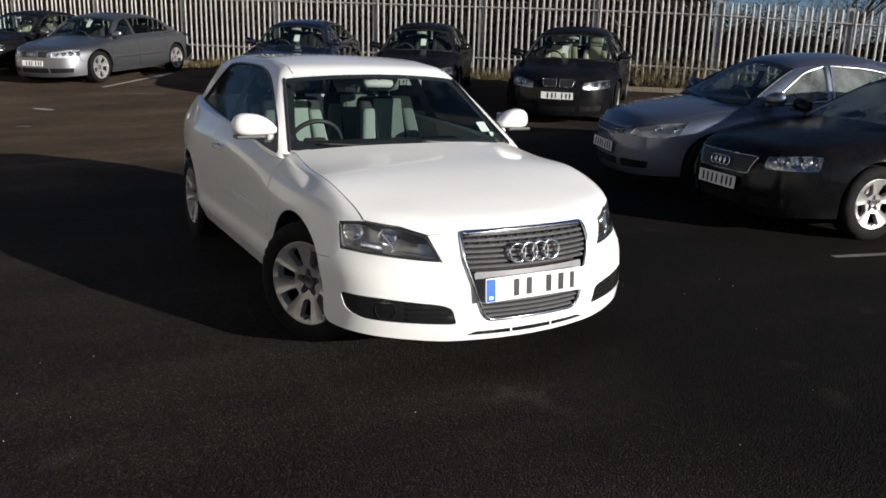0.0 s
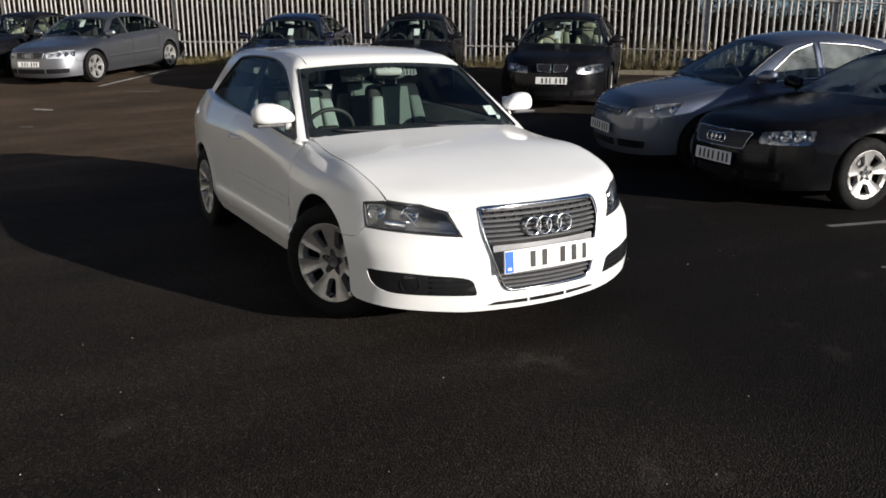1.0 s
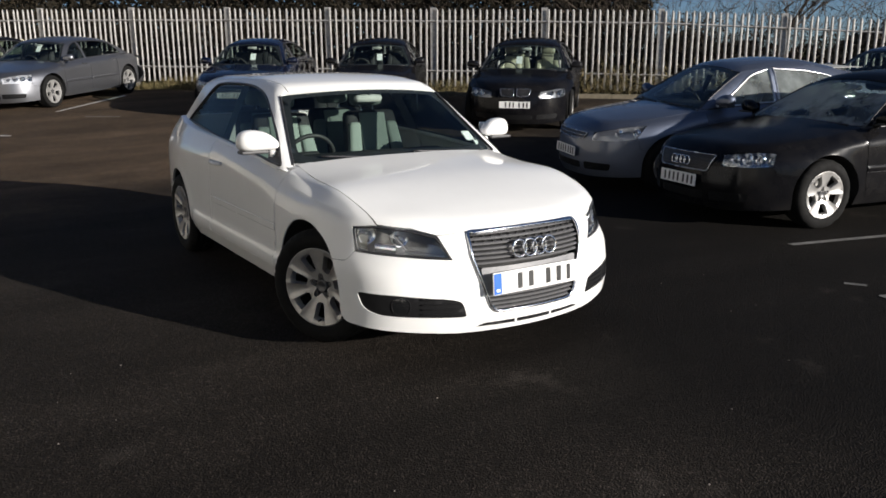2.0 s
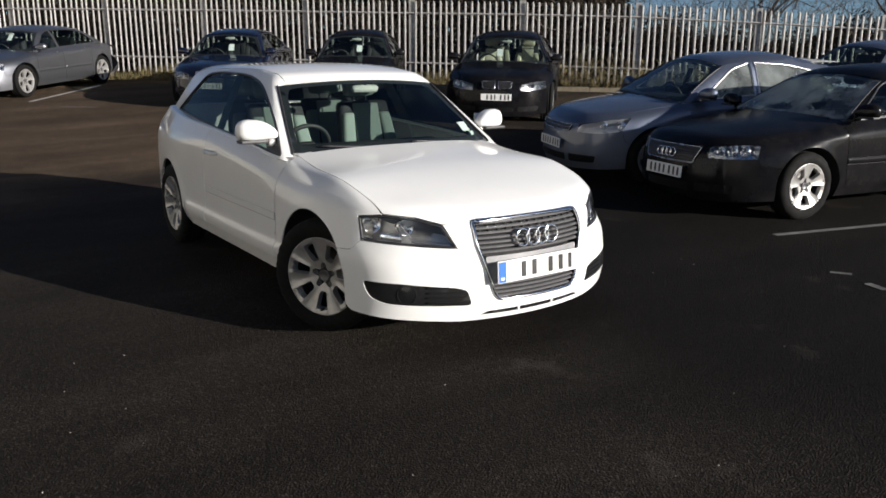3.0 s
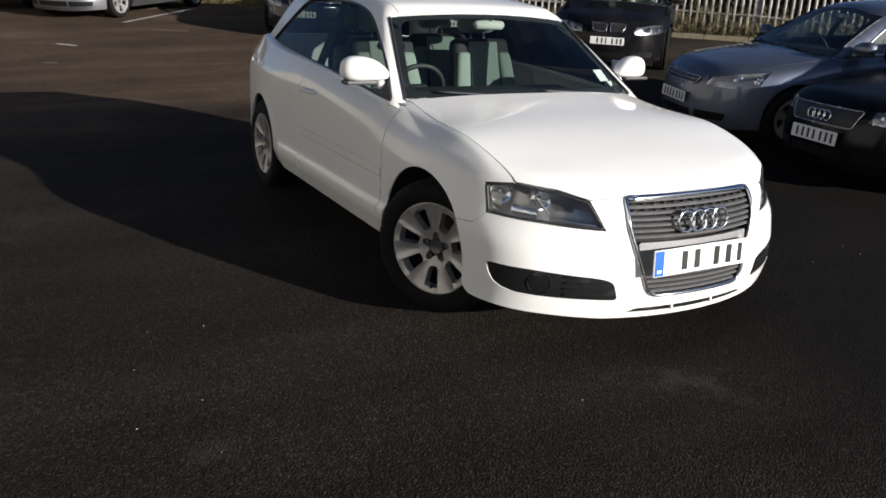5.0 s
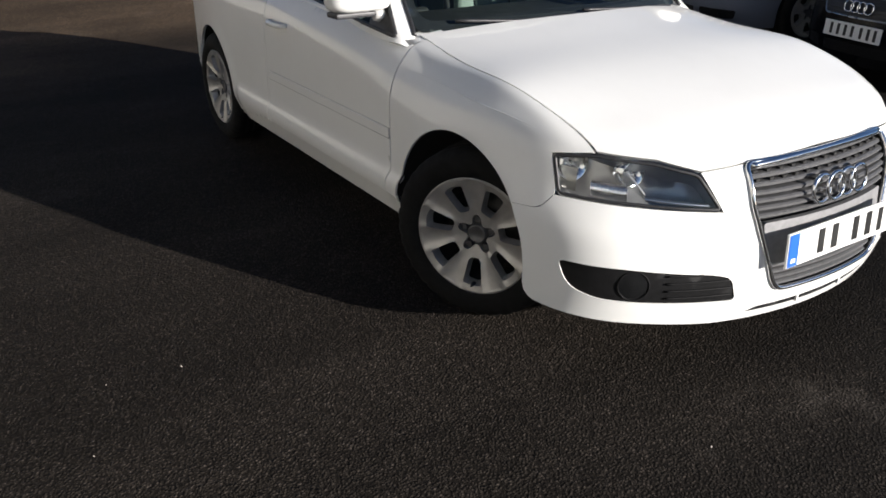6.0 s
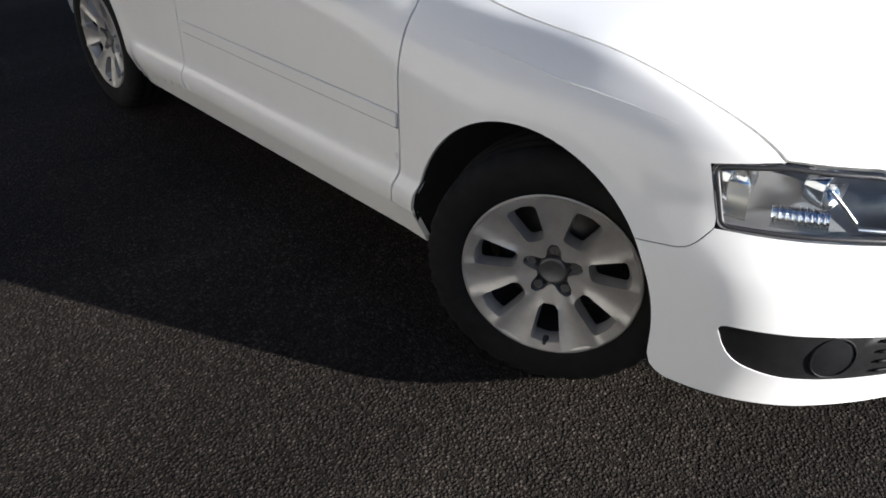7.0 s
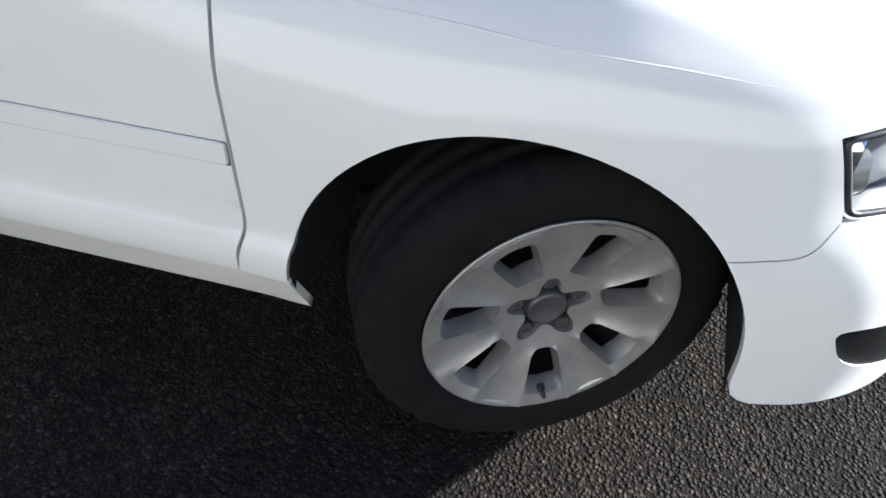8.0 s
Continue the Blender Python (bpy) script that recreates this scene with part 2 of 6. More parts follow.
def place(name, me, parent=None, label="", m=None):
    ob = new(name, me)
    ob.parent = parent
    if m is not None:
        ob.matrix_basis = m
    if label:
        tagged(ob, label)
    return ob


def part(name, bm, mat, parent=None, label="", smooth=False, m=None):
    me = bpy.data.meshes.new(name)
    bm.to_mesh(me)
    bm.free()
    me.materials.append(mat)
    if smooth:
        me.polygons.foreach_set("use_smooth", [True] * len(me.polygons))
    return place(name, me, parent, label, m)


def box(x0, x1, y0, y1, z0, z1, bevel=0.0, bm=None):
    bm = bm or bmesh.new()
    made = bmesh.ops.create_cube(bm, size=1.0)["verts"]
    for v in made:
        v.co = Vector((x0 + (v.co.x + 0.5) * (x1 - x0), y0 + (v.co.y + 0.5) * (y1 - y0), z0 + (v.co.z + 0.5) * (z1 - z0)))
    if bevel:
        edges = {e for v in made for e in v.link_edges}
        bmesh.ops.bevel(bm, geom=list(edges), offset=bevel, segments=2, affect='EDGES', profile=0.6)
    return bm


def lathe(profile, n=48, axis="y"):
    """Turns a list of (radius, along) round the axis; the ends stay open."""
    verts, faces = [], []
    for r, a in profile:
        for i in range(n):
            t = 2 * math.pi * i / n
            verts.append((r * math.cos(t), a, r * math.sin(t)))
    for j in range(len(profile) - 1):
        for i in range(n):
            k = (i + 1) % n
            faces.append((j * n + i, j * n + k, (j + 1) * n + k, (j + 1) * n + i))
    return verts, faces


def tube(points, radius, n=8, closed=False):
    """A round bar along the points."""
    pts = [Vector(p) for p in points]
    verts, faces, m = [], [], len(pts)
    side = None
    for i, p in enumerate(pts):
        a = pts[(i - 1) % m] if (closed or i) else p
        b = pts[(i + 1) % m] if (closed or i < m - 1) else p
        d = (b - a).normalized()
        side = d.cross(Vector((0, 0, 1)) if abs(d.z) < 0.95 else Vector((1, 0, 0))).normalized() if side is None else (side - d * side.dot(d)).normalized()
        up = d.cross(side)
        r = radius[i] if isinstance(radius, (list, tuple)) else radius
        for k in range(n):
            t = 2 * math.pi * k / n
            verts.append(p + r * (math.cos(t) * side + math.sin(t) * up))
    for i in range(m if closed else m - 1):
        j = (i + 1) % m
        for k in range(n):
            q = (k + 1) % n
            faces.append((i * n + k, i * n + q, j * n + q, j * n + k))
    if not closed:
        faces.append(tuple(reversed(range(n))))
        faces.append(tuple(range((m - 1) * n, m * n)))
    return verts, faces


def inside(poly, pts):
    """Which of the points lie in the polygon."""
    x, y = pts[:, 0], pts[:, 1]
    hit = np.zeros(len(pts), bool)
    a = poly
    b = np.roll(poly, -1, axis=0)
    for (x0, y0), (x1, y1) in zip(a, b):
        if y0 != y1:
            hit ^= ((y0 > y) != (y1 > y)) & (x < (x1 - x0) * (y - y0) / (y1 - y0) + x0)
    return hit


def fillet(pts, r=0.02, closed=True, n=5):
    """The polygon with rounded corners; a point may carry its own radius as a third number."""
    out, m = [], len(pts)
    for i, p in enumerate(pts):
        q = np.array(p[:2], float)
        rad = p[2] if len(p) > 2 else r
        if (not closed and i in (0, m - 1)) or rad <= 0:
            out.append(q)
            continue
        a, b = np.array(pts[i - 1][:2], float), np.array(pts[(i + 1) % m][:2], float)
        da, db = np.linalg.norm(a - q), np.linalg.norm(b - q)
        s, e = q + (a - q) * min(rad, da * 0.49) / da, q + (b - q) * min(rad, db * 0.49) / db
        for k in range(n + 1):
            t = k / n
            out.append((1 - t) ** 2 * s + 2 * t * (1 - t) * q + t * t * e)
    return np.array(out)


def dense(pts, step, closed=True):
    pts = np.array(pts, float)
    out = []
    m = len(pts)
    for i in range(m if closed else m - 1):
        a, b = pts[i], pts[(i + 1) % m]
        k = max(1, int(math.ceil(np.linalg.norm(b - a) / step)))
        out += [a + (b - a) * j / k for j in range(k)]
    if not closed:
        out.append(pts[-1])
    return np.array(out)


def triangulate(outline, holes, step):
    """Points and triangles that fill the outline, with an even grid inside."""
    from mathutils.geometry import delaunay_2d_cdt
    loops = [outline] + list(holes)
    lo, hi = outline.min(0), outline.max(0)
    gx, gy = np.meshgrid(np.arange(lo[0] + step * 0.5, hi[0], step), np.arange(lo[1] + step * 0.5, hi[1], step))
    gx[1::2] += step * 0.5
    grid = np.stack([gx.ravel(), gy.ravel()], 1)
    keep = inside(outline, grid)
    for h in holes:
        keep &= ~inside(h, grid)
    grid = grid[keep]
    rim = np.concatenate(loops)
    if len(grid):
        far = np.ones(len(grid), bool)
        for i in range(0, len(grid), 4000):
            far[i:i + 4000] = (((grid[i:i + 4000, None, :] - rim[None]) ** 2).sum(2)).min(1) > (0.45 * step) ** 2
        grid = grid[far]
    pts = np.concatenate([rim, grid]) if len(grid) else rim
    edges, base, ids = [], 0, []
    for lp in loops:
        ids.append([base + i for i in range(len(lp))])
        edges += [(base + i, base + (i + 1) % len(lp)) for i in range(len(lp))]
        base += len(lp)
    v, _, f, *_ = delaunay_2d_cdt([Vector(p) for p in pts], edges, [], 0, 1e-6)
    v = np.array([tuple(p) for p in v])
    f = np.array([t for t in f if len(t) == 3])
    mid = v[f].mean(1)
    ok = inside(outline, mid)
    for h in holes:
        ok &= ~inside(h, mid)
    f = f[ok]
    cr = (v[f[:, 1], 0] - v[f[:, 0], 0]) * (v[f[:, 2], 1] - v[f[:, 0], 1]) - (v[f[:, 1], 1] - v[f[:, 0], 1]) * (v[f[:, 2], 0] - v[f[:, 0], 0])
    f[cr < 0] = f[cr < 0][:, ::-1]
    return v, f


def rim_edges(f):
    """The border edges of a set of triangles, in their winding."""
    seen = {}
    for t in f:
        for a, b in ((t[0], t[1]), (t[1], t[2]), (t[2], t[0])):
            seen[(int(a), int(b))] = 1
    return [(a, b) for a, b in seen if (b, a) not in seen]


# ---- car bodies: smooth surfaces from which the panels are cut ----
def smax(a, b, k):
    h = np.maximum(k - np.abs(a - b), 0) / k
    return np.maximum(a, b) + h * h * k * 0.25


def curve(points):
    """A smooth curve through (x, z) points in rising x, straight beyond its ends."""
    xs, zs = np.array([p[0] for p in points], float), np.array([p[1] for p in points], float)
    h, d = np.diff(xs), np.diff(zs) / np.diff(xs)
    m = np.concatenate([[d[0]], [(a * q + b * p) / (p + q) for a, b, p, q in zip(d[:-1], d[1:], h[:-1], h[1:])], [d[-1]]])

    def exact(x):
        i = np.clip(np.searchsorted(xs, x) - 1, 0, len(h) - 1)
        t = (x - xs[i]) / h[i]
        tc = np.clip(t, 0, 1)
        v = (2 * tc ** 3 - 3 * tc ** 2 + 1) * zs[i] + (tc ** 3 - 2 * tc ** 2 + tc) * h[i] * m[i] + (3 * tc ** 2 - 2 * tc ** 3) * zs[i + 1] + (tc ** 3 - tc ** 2) * h[i] * m[i + 1]
        return v + np.where(t < 0, t * h[i] * m[i], 0) + np.where(t > 1, (t - 1) * h[i] * m[i + 1], 0)
    lo, hi = xs[0] - 4.0, xs[-1] + 4.0
    gx = np.linspace(lo, hi, int((hi - lo) / 0.0015))
    gz = exact(gx)

    def at(x):
        return np.interp(x, gx, gz)
    return at


class Skin:
    """The outer surface of a car: x ahead from the front axle, y to its left, z up."""

    def __init__(self, c):
        self.c = c
        self.top, self.nose, self.tail = curve(c["top"]), curve(c["nose"]), curve(c["tail"])
        self.roof = curve(c["roof"])
        self.crease = curve(c["crease"])

    def body(self, x, y, z):
        c = self.c
        ay = np.abs(y)
        fx, rx = np.maximum(x - c["fx"], 0), np.maximum(c["rx"] - x, 0)
        zc = self.crease(x)
        edge = 0.004 + 0.022 / (1 + np.exp(np.clip((x + 0.45) / 0.12, -30, 30)))       # crisp on the wing, soft on the doors
        lean = (c["chamfer"] + c.get("chamfer_front", 0.0) / (1 + np.exp(-np.clip((x + 0.35) / 0.10, -30, 30))) + c["chamfer_rear"] / (1 + np.exp(np.clip((x + 1.9) / 0.25, -30, 30)))) * np.logaddexp(0, (z - zc) / edge) * edge + 0.10 * np.maximum(z - 0.58, 0) ** 2
        mid = 1 / (1 + np.exp(np.clip((x - 0.10) / 0.05, -30, 30)))
        low = c.get("tuck", 0.30) * np.logaddexp(0, (0.345 - z) / 0.008) * 0.008 * mid       # the sill turns in
        ledge = c.get("ledge", 0.0) * mid / (1 + np.exp(np.clip((z - 0.405) / 0.008, -30, 30))) / (1 + np.exp(np.clip((c["arch"] + 0.06 - c["base"] - x) / 0.02, -30, 30)))
        flare = 0.0
        for ax in (0.0, -c["base"]):
            d = np.sqrt((x - ax) ** 2 + (z - c["R"]) ** 2)
            flare = flare + c["bulge"] * np.exp(-((d - c["arch"]) / 0.055) ** 2)
        lean = lean + c.get("nose_lean", 0.0) * np.maximum(z - 0.48, 0) / (1 + np.exp(-np.clip((x - 0.20) / 0.13, -30, 30)))
        w = c["w"] - c["fk"] * fx ** 2 - c["rk"] * rx ** 2 - lean - low + flare + ledge
        side = ay - w
        crown = c["crown"] * (1 - c.get("swell", 0.0) * np.exp(-((x - 0.13) / 0.28) ** 2)) * (ay / 0.74) ** 2.4
        fall = c.get("fall", 0.0) * (1 + 0.8 / (1 + np.exp(-np.clip((x - 0.15) / 0.06, -30, 30)))) * np.logaddexp(0, (ay - 0.762) / 0.006) * 0.006 / (1 + np.exp(np.clip((-0.5 - x) / 0.05, -30, 30)))   # the wing drops beside the bonnet
        top = z - (self.top(x) - crown - fall)
        nk4 = c["nk4"] - c.get("nk4_low", 0.0) / (1 + np.exp(np.clip((z - 0.545) / 0.022, -30, 30)))
        front = (x - (self.nose(z) - c["nk"] * ay ** 2 - nk4 * ay ** 4)) * 0.95
        back = (self.tail(z) + 0.30 * ay ** 2 - x) * 0.95
        f = smax(side, front, c["kf"])
        f = smax(f, back, c.get("kback", 0.14))
        f = smax(f, top, c["kt"] + np.clip((ay - 0.45) / 0.22, 0, 1) * (c.get("krear", 0.0) + (c["kside"] - c.get("krear", 0.0)) / (1 + np.exp(-np.clip((x - c.get("kx", 0.12)) / 0.10, -30, 30)))))
        return np.maximum(f, c["floor"] - z)

    def green(self, x, y, z):
        c = self.c
        ay = np.abs(y)
        (x0, z0), (x1, z1) = c["screen"]
        (b0, c0), (b1, c1) = c["rear_screen"]
        side = (ay - (c["gw"] - c["glean"] * (z - z0) - 0.10 * np.maximum(z - z0, 0) ** 2 - c.get("gtaper", 0.020) * (x + c["gmid"]) ** 2)) * 0.9
        top = z - (self.roof(x) - c.get("roof_bow", 0.17) * ay ** 2)
        s = (x1 - x0) / (z1 - z0)
        front = (x - (x0 + s * (z - z0) - (0.20 + c.get("bow_rise", 0.0) * np.clip(z - z0, 0, 0.5)) * ay ** 2)) / math.sqrt(1 + s * s)
        s2 = (b1 - b0) / (c1 - c0)
        back = (b0 + s2 * (z - c0) + 0.16 * ay ** 2 - x) / math.sqrt(1 + s2 * s2)
        f = smax(side, top, c.get("kroof", 0.13))
        f = smax(f, front, c.get("kscreen", 0.05))
        return smax(f, back, 0.08)

    def f(self, which, p):
        x, y, z = p[:, 0], p[:, 1], p[:, 2]
        if which == "body":
            return self.body(x, y, z)
        if which == "green":
            return self.green(x, y, z)
        return np.minimum(self.body(x, y, z), self.green(x, y, z))

    def normal(self, which, p, e=0.002):
        g = np.stack([self.f(which, p + d) - self.f(which, p - d) for d in np.eye(3) * e], 1)
        return g / np.maximum(np.linalg.norm(g, axis=1, keepdims=True), 1e-9)

    def rays(self, view, uv):
        u, v, o = uv[:, 0], uv[:, 1], np.zeros(len(uv))
        if view == "side":          # x, z from the right
            return np.stack([u, o - 1.4, v], 1), np.stack([o, o + 1, o], 1), 1.38
        if view == "slant":         # from the right and above
            s, k = math.sin(0.75), math.cos(0.75)
            q = np.stack([u, v * s, v * k], 1)
            d = np.stack([o, o + k, o - s], 1)
            t = (q[:, 1] + 0.05) / k        # ends near the middle plane
            return q - d * (t[:, None] + 1.6), d, 1.6
        if view == "top":           # x, y from above
            return np.stack([u, v, o + 2.2], 1), np.stack([o, o, o - 1], 1), 2.2 - 0.3
        if view == "hood":          # from ahead and above
            k, sn = math.cos(0.95), math.sin(0.95)
            q = np.stack([-v * sn, u, v * k], 1)
            d = np.stack([o - k, o, o - sn], 1)
            t = (q[:, 2] - 0.3) / sn
            return q + d * (t[:, None] - 2.2), d, 2.2
        if view == "front":         # y, z from ahead
            return np.stack([o + 2.0, u, v], 1), np.stack([o - 1, o, o], 1), 3.4
        if view == "behind":        # y, z from behind
            return np.stack([o - self.c["base"] - 2.0, u, v], 1), np.stack([o + 1, o, o], 1), 2.6
        x0 = self.c["pivot"] if view == "round" else -self.c["base"] + 0.2
        a = u / 0.8
        w = np.stack([np.cos(a), np.sin(a), o], 1) * np.array([1.0 if view == "round" else -1.0, 1, 1])
        return np.stack([o + x0, o, v], 1) + w * 2.0, -w, 2.0

    def at(self, view, uv, which="all", off=0.0):
        uv = np.asarray(uv, float)[:, :2]
        p, d, far = self.rays(view, uv)
        a, b = np.zeros(len(p)), np.full(len(p), far)
        steps = np.linspace(0, far, 40)
        val = np.stack([self.f(which, p + d * s) for s in steps])
        first = np.argmax(val < 0, axis=0)
        lost = ~(val < 0).any(0)
        low = np.argmin(val, axis=0)
        first = np.where(lost, low, np.maximum(first, 1))
        b = steps[first]
        a = np.where(lost, b, steps[np.maximum(first - 1, 0)])
        for _ in range(20):
            m = (a + b) / 2
            neg = self.f(which, p + d * m[:, None]) < 0
            b, a = np.where(neg, m, b), np.where(neg, a, m)
        q = p + d * b[:, None]
        return q + self.normal(which, q) * off if off else q

    def flat(self, view, p):
        """The view's two coordinates of points in space."""
        p = np.asarray(p, float)
        x, y, z = p[:, 0], p[:, 1], p[:, 2]
        if view == "side":
            return np.stack([x, z], 1)
        if view == "slant":
            return np.stack([x, y * math.sin(0.75) + z * math.cos(0.75)], 1)
        if view == "top":
            return np.stack([x, y], 1)
        if view == "hood":
            return np.stack([y, z * math.cos(0.95) - x * math.sin(0.95)], 1)
        if view in ("front", "behind"):
            return np.stack([y, z], 1)
        x0 = self.c["pivot"] if view == "round" else -self.c["base"] + 0.2
        s = 1.0 if view == "round" else -1.0
        return np.stack([np.arctan2(y, (x - x0) * s) * 0.8, z], 1)


def flip(me):
    """The mesh mirrored to the other side of the car."""
    v = np.empty(len(me.vertices) * 3)
    me.vertices.foreach_get("co", v)
    v = v.reshape(-1, 3) * np.array([1, -1, 1])
    out = mesh_of(me.name, v, [tuple(reversed(p.vertices)) for p in me.polygons], me.materials[0])
    return out


def shrink(loop, d):
    """The closed outline drawn in by d."""
    if not d:
        return loop
    nxt, prv = np.roll(loop, -1, 0), np.roll(loop, 1, 0)
    area = (loop[:, 0] * nxt[:, 1] - nxt[:, 0] * loop[:, 1]).sum()
    t = nxt - prv
    t /= np.maximum(np.linalg.norm(t, axis=1, keepdims=True), 1e-9)
    return loop + np.stack([-t[:, 1], t[:, 0]], 1) * d * (1 if area > 0 else -1)


def panel(skin, view, outline, step=0.03, holes=(), which="all", off=0.0, depth=0.016, gap=0.0, mat=None, name="panel"):
    """A sheet cut from the skin along an outline (in the view's coordinates), its rim rounded and turned in."""
    out = shrink(dense(outline, step * 0.7), gap)
    hol = [dense(h, step * 0.7) for h in holes]
    v, f = triangulate(out, hol, step)
    p = skin.at(view, v, which)
    nrm = skin.normal(which, p)
    # turn the winding outwards
    a, b, c = p[f[:, 0]], p[f[:, 1]], p[f[:, 2]]
    if (np.einsum("ij,ij->i", np.cross(b - a, c - a), nrm[f[:, 0]])).sum() < 0:
        f = f[:, ::-1]
    p = p + nrm * off
    verts, faces = [tuple(q) for q in p], [tuple(t) for t in f]
    if depth:
        border = rim_edges(f)
        ids = {}
        for e in border:
            for i in e:
                if i not in ids:
                    ids[i] = len(verts)
                    verts.append(tuple(p[i]))
                    verts.append(tuple(p[i] - nrm[i] * depth))
        for a, b in border:
            faces.append((ids[b], ids[a], ids[a] + 1, ids[b] + 1))
    return mesh_of(name, verts, faces, mat)


def arch_path(ax, R, ra, z_front, z_rear, dx=-0.014):
    """A wheel arch from the front foot over the top to the rear foot: upright below the hub, round above."""
    cx, n = ax + dx, 30
    pts = [(cx + ra, z_front), (cx + ra, (z_front + R) / 2)] + arc(cx, R, ra, 0, 180, n) + [(cx - ra, (z_rear + R) / 2), (cx - ra, z_rear)]
    return pts


def arc(cx, cz, r, a0, a1, n=24):
    return [(cx + r * math.cos(radians(a0 + (a1 - a0) * i / n)), cz + r * math.sin(radians(a0 + (a1 - a0) * i / n))) for i in range(n + 1)]


def wheel_meshes(R, rim, width, spokes, win_in, win_out, width_in, width_out, detail=1.0):
    """Tyre, rim barrel, spoked face, cap, bolts and disc, round the y axis with the face towards -y."""
    n = int(72 * detail)
    h = width / 2
    tyre = [(rim - 0.006, -h * 0.80), (rim + 0.004, -h * 0.90), (rim + 0.016, -h * 0.985), (rim + (R - rim) * 0.35, -h * 1.06), (rim + (R - rim) * 0.62, -h * 1.06), (R - 0.022, -h * 0.97), (R - 0.008, -h * 0.86), (R - 0.001, -h * 0.70)]
    for g in (-0.42, 0.0, 0.42):
        tyre += [(R, h * (g - 0.10)), (R - 0.007, h * (g - 0.085)), (R - 0.007, h * (g + 0.085)), (R, h * (g + 0.10))]
    tyre += [(R - 0.008, h * 0.86), (R - 0.022, h * 0.97), (rim + 0.02, h), (rim - 0.006, h * 0.8)]
    nt = 2 * n if detail >= 1 else n
    tv, tf = lathe(tyre, nt)
    for row in (5, 6, 7, len(tyre) - 4, len(tyre) - 3):         # cross grooves between the shoulder lugs
        for i in range(0, nt, 4):
            x, y, z = tv[row * nt + i]
            k = 1 - 0.006 / R
            tv[row * nt + i] = (x * k, y, z * k)
    me = {"tyre": mesh_of("tyre", tv, tf, RUBBER)}
    barrel = [(rim + 0.004, -h * 0.93), (rim + 0.006, -h * 0.96), (rim + 0.003, -h * 0.985), (rim - 0.004, -h * 0.95), (rim - 0.014, -h * 0.86), (rim - 0.020, -h * 0.6), (rim - 0.030, h * 0.2), (rim - 0.012, h * 0.8)]
    me["rim"] = mesh_of("rim", *lathe(barrel[:5], n), ALLOY)
    me["barrel"] = mesh_of("barrel", *lathe(barrel[4:], n), DARK)
    ro = rim - 0.002
    outline = np.array([(ro * math.cos(t), ro * math.sin(t)) for t in np.linspace(0, 2 * math.pi, int(84 * detail), endpoint=False)])
    holes = []
    for i in range(spokes):
        a = radians(-90) + 2 * math.pi * i / spokes
        loc = [(win_in, -width_in), (win_in - 0.004, 0), (win_in, width_in), (win_out - 0.008, width_out), (win_out, 0), (win_out - 0.008, -width_out)]
        pts = fillet([(r * math.cos(a) - s * math.sin(a), r * math.sin(a) + s * math.cos(a)) for r, s in loc], 0.012)
        holes.append(pts)
    star = []
    for i in range(5):
        a = radians(90) + 2 * math.pi * i / 5
        for r, w in ((0.040, -0.0175), (0.060, -0.0165), (0.074, -0.0085), (0.074, 0.0085), (0.060, 0.0165), (0.040, 0.0175)):
            star.append((r * math.cos(a) - w * math.sin(a), r * math.sin(a) + w * math.cos(a)))
        a += math.pi / 5
        star.append((0.0385 * math.cos(a), 0.0385 * math.sin(a)))
    holes.append(fillet(star, 0.005))
    v, f = triangulate(dense(outline, 0.02), [dense(q, 0.008) for q in holes], 0.013 / max(0.5, detail))
    r, th = np.hypot(v[:, 0], v[:, 1]), np.arctan2(v[:, 1], v[:, 0])
    k = np.cos((th + math.pi / 2) * spokes)                 # 1 at the middle of an opening, -1 along a spoke
    ridge = np.exp(-((k - 0.0) / 0.35) ** 2) * 0.006 * np.clip((r - 0.06) / 0.05, 0, 1)
    dish = -h * 0.985 + 0.042 * np.clip(1 - r / ro, 0, 1) ** 0.9 + 0.005 * np.clip(-k, 0, 1) * np.clip(r / ro, 0, 1) - ridge
    p = np.stack([v[:, 0], dish, v[:, 1]], 1)
    border = rim_edges(f)
    verts, faces = [tuple(q) for q in p], [tuple(t) for t in f]
    a, b, c = p[f[0][0]], p[f[0][1]], p[f[0][2]]
    if np.cross(b - a, c - a)[1] > 0:
        faces = [t[::-1] for t in faces]
        border = [(q, w) for w, q in border]
    centres = np.array([q.mean(0) for q in holes])
    ids = {}
    for e in border:
        for i in e:
            if i not in ids:
                ids[i] = len(verts)
                q = np.array([p[i][0], p[i][2]])
                near = centres[np.argmin(np.linalg.norm(centres - q, axis=1))]
                k2 = 0.0 if np.hypot(*q) > ro - 0.004 else (0.06 if np.hypot(*q) < 0.078 else 0.15)
                dq = (near - q) * k2
                verts.append(tuple(p[i]))
                verts.append((p[i][0] + dq[0], p[i][1] + 0.020, p[i][2] + dq[1]))
                verts.append((p[i][0] + dq[0] * 1.1, p[i][1] + 0.036, p[i][2] + dq[1] * 1.1))
    for a, b in border:
        faces.append((ids[b], ids[a], ids[a] + 1, ids[b] + 1))
        faces.append((ids[b] + 1, ids[a] + 1, ids[a] + 2, ids[b] + 2))
    me["spoke_face"] = mesh_of("spoke_face", verts, faces, ALLOY)
    me["cap"] = mesh_of("hub_cap", *lathe([(0.0005, -0.0045), (0.026, -0.0045), (0.0275, -0.006), (0.0325, -0.0055), (0.0355, -0.002), (0.036, 0.02)], 32), HUB_GREY)
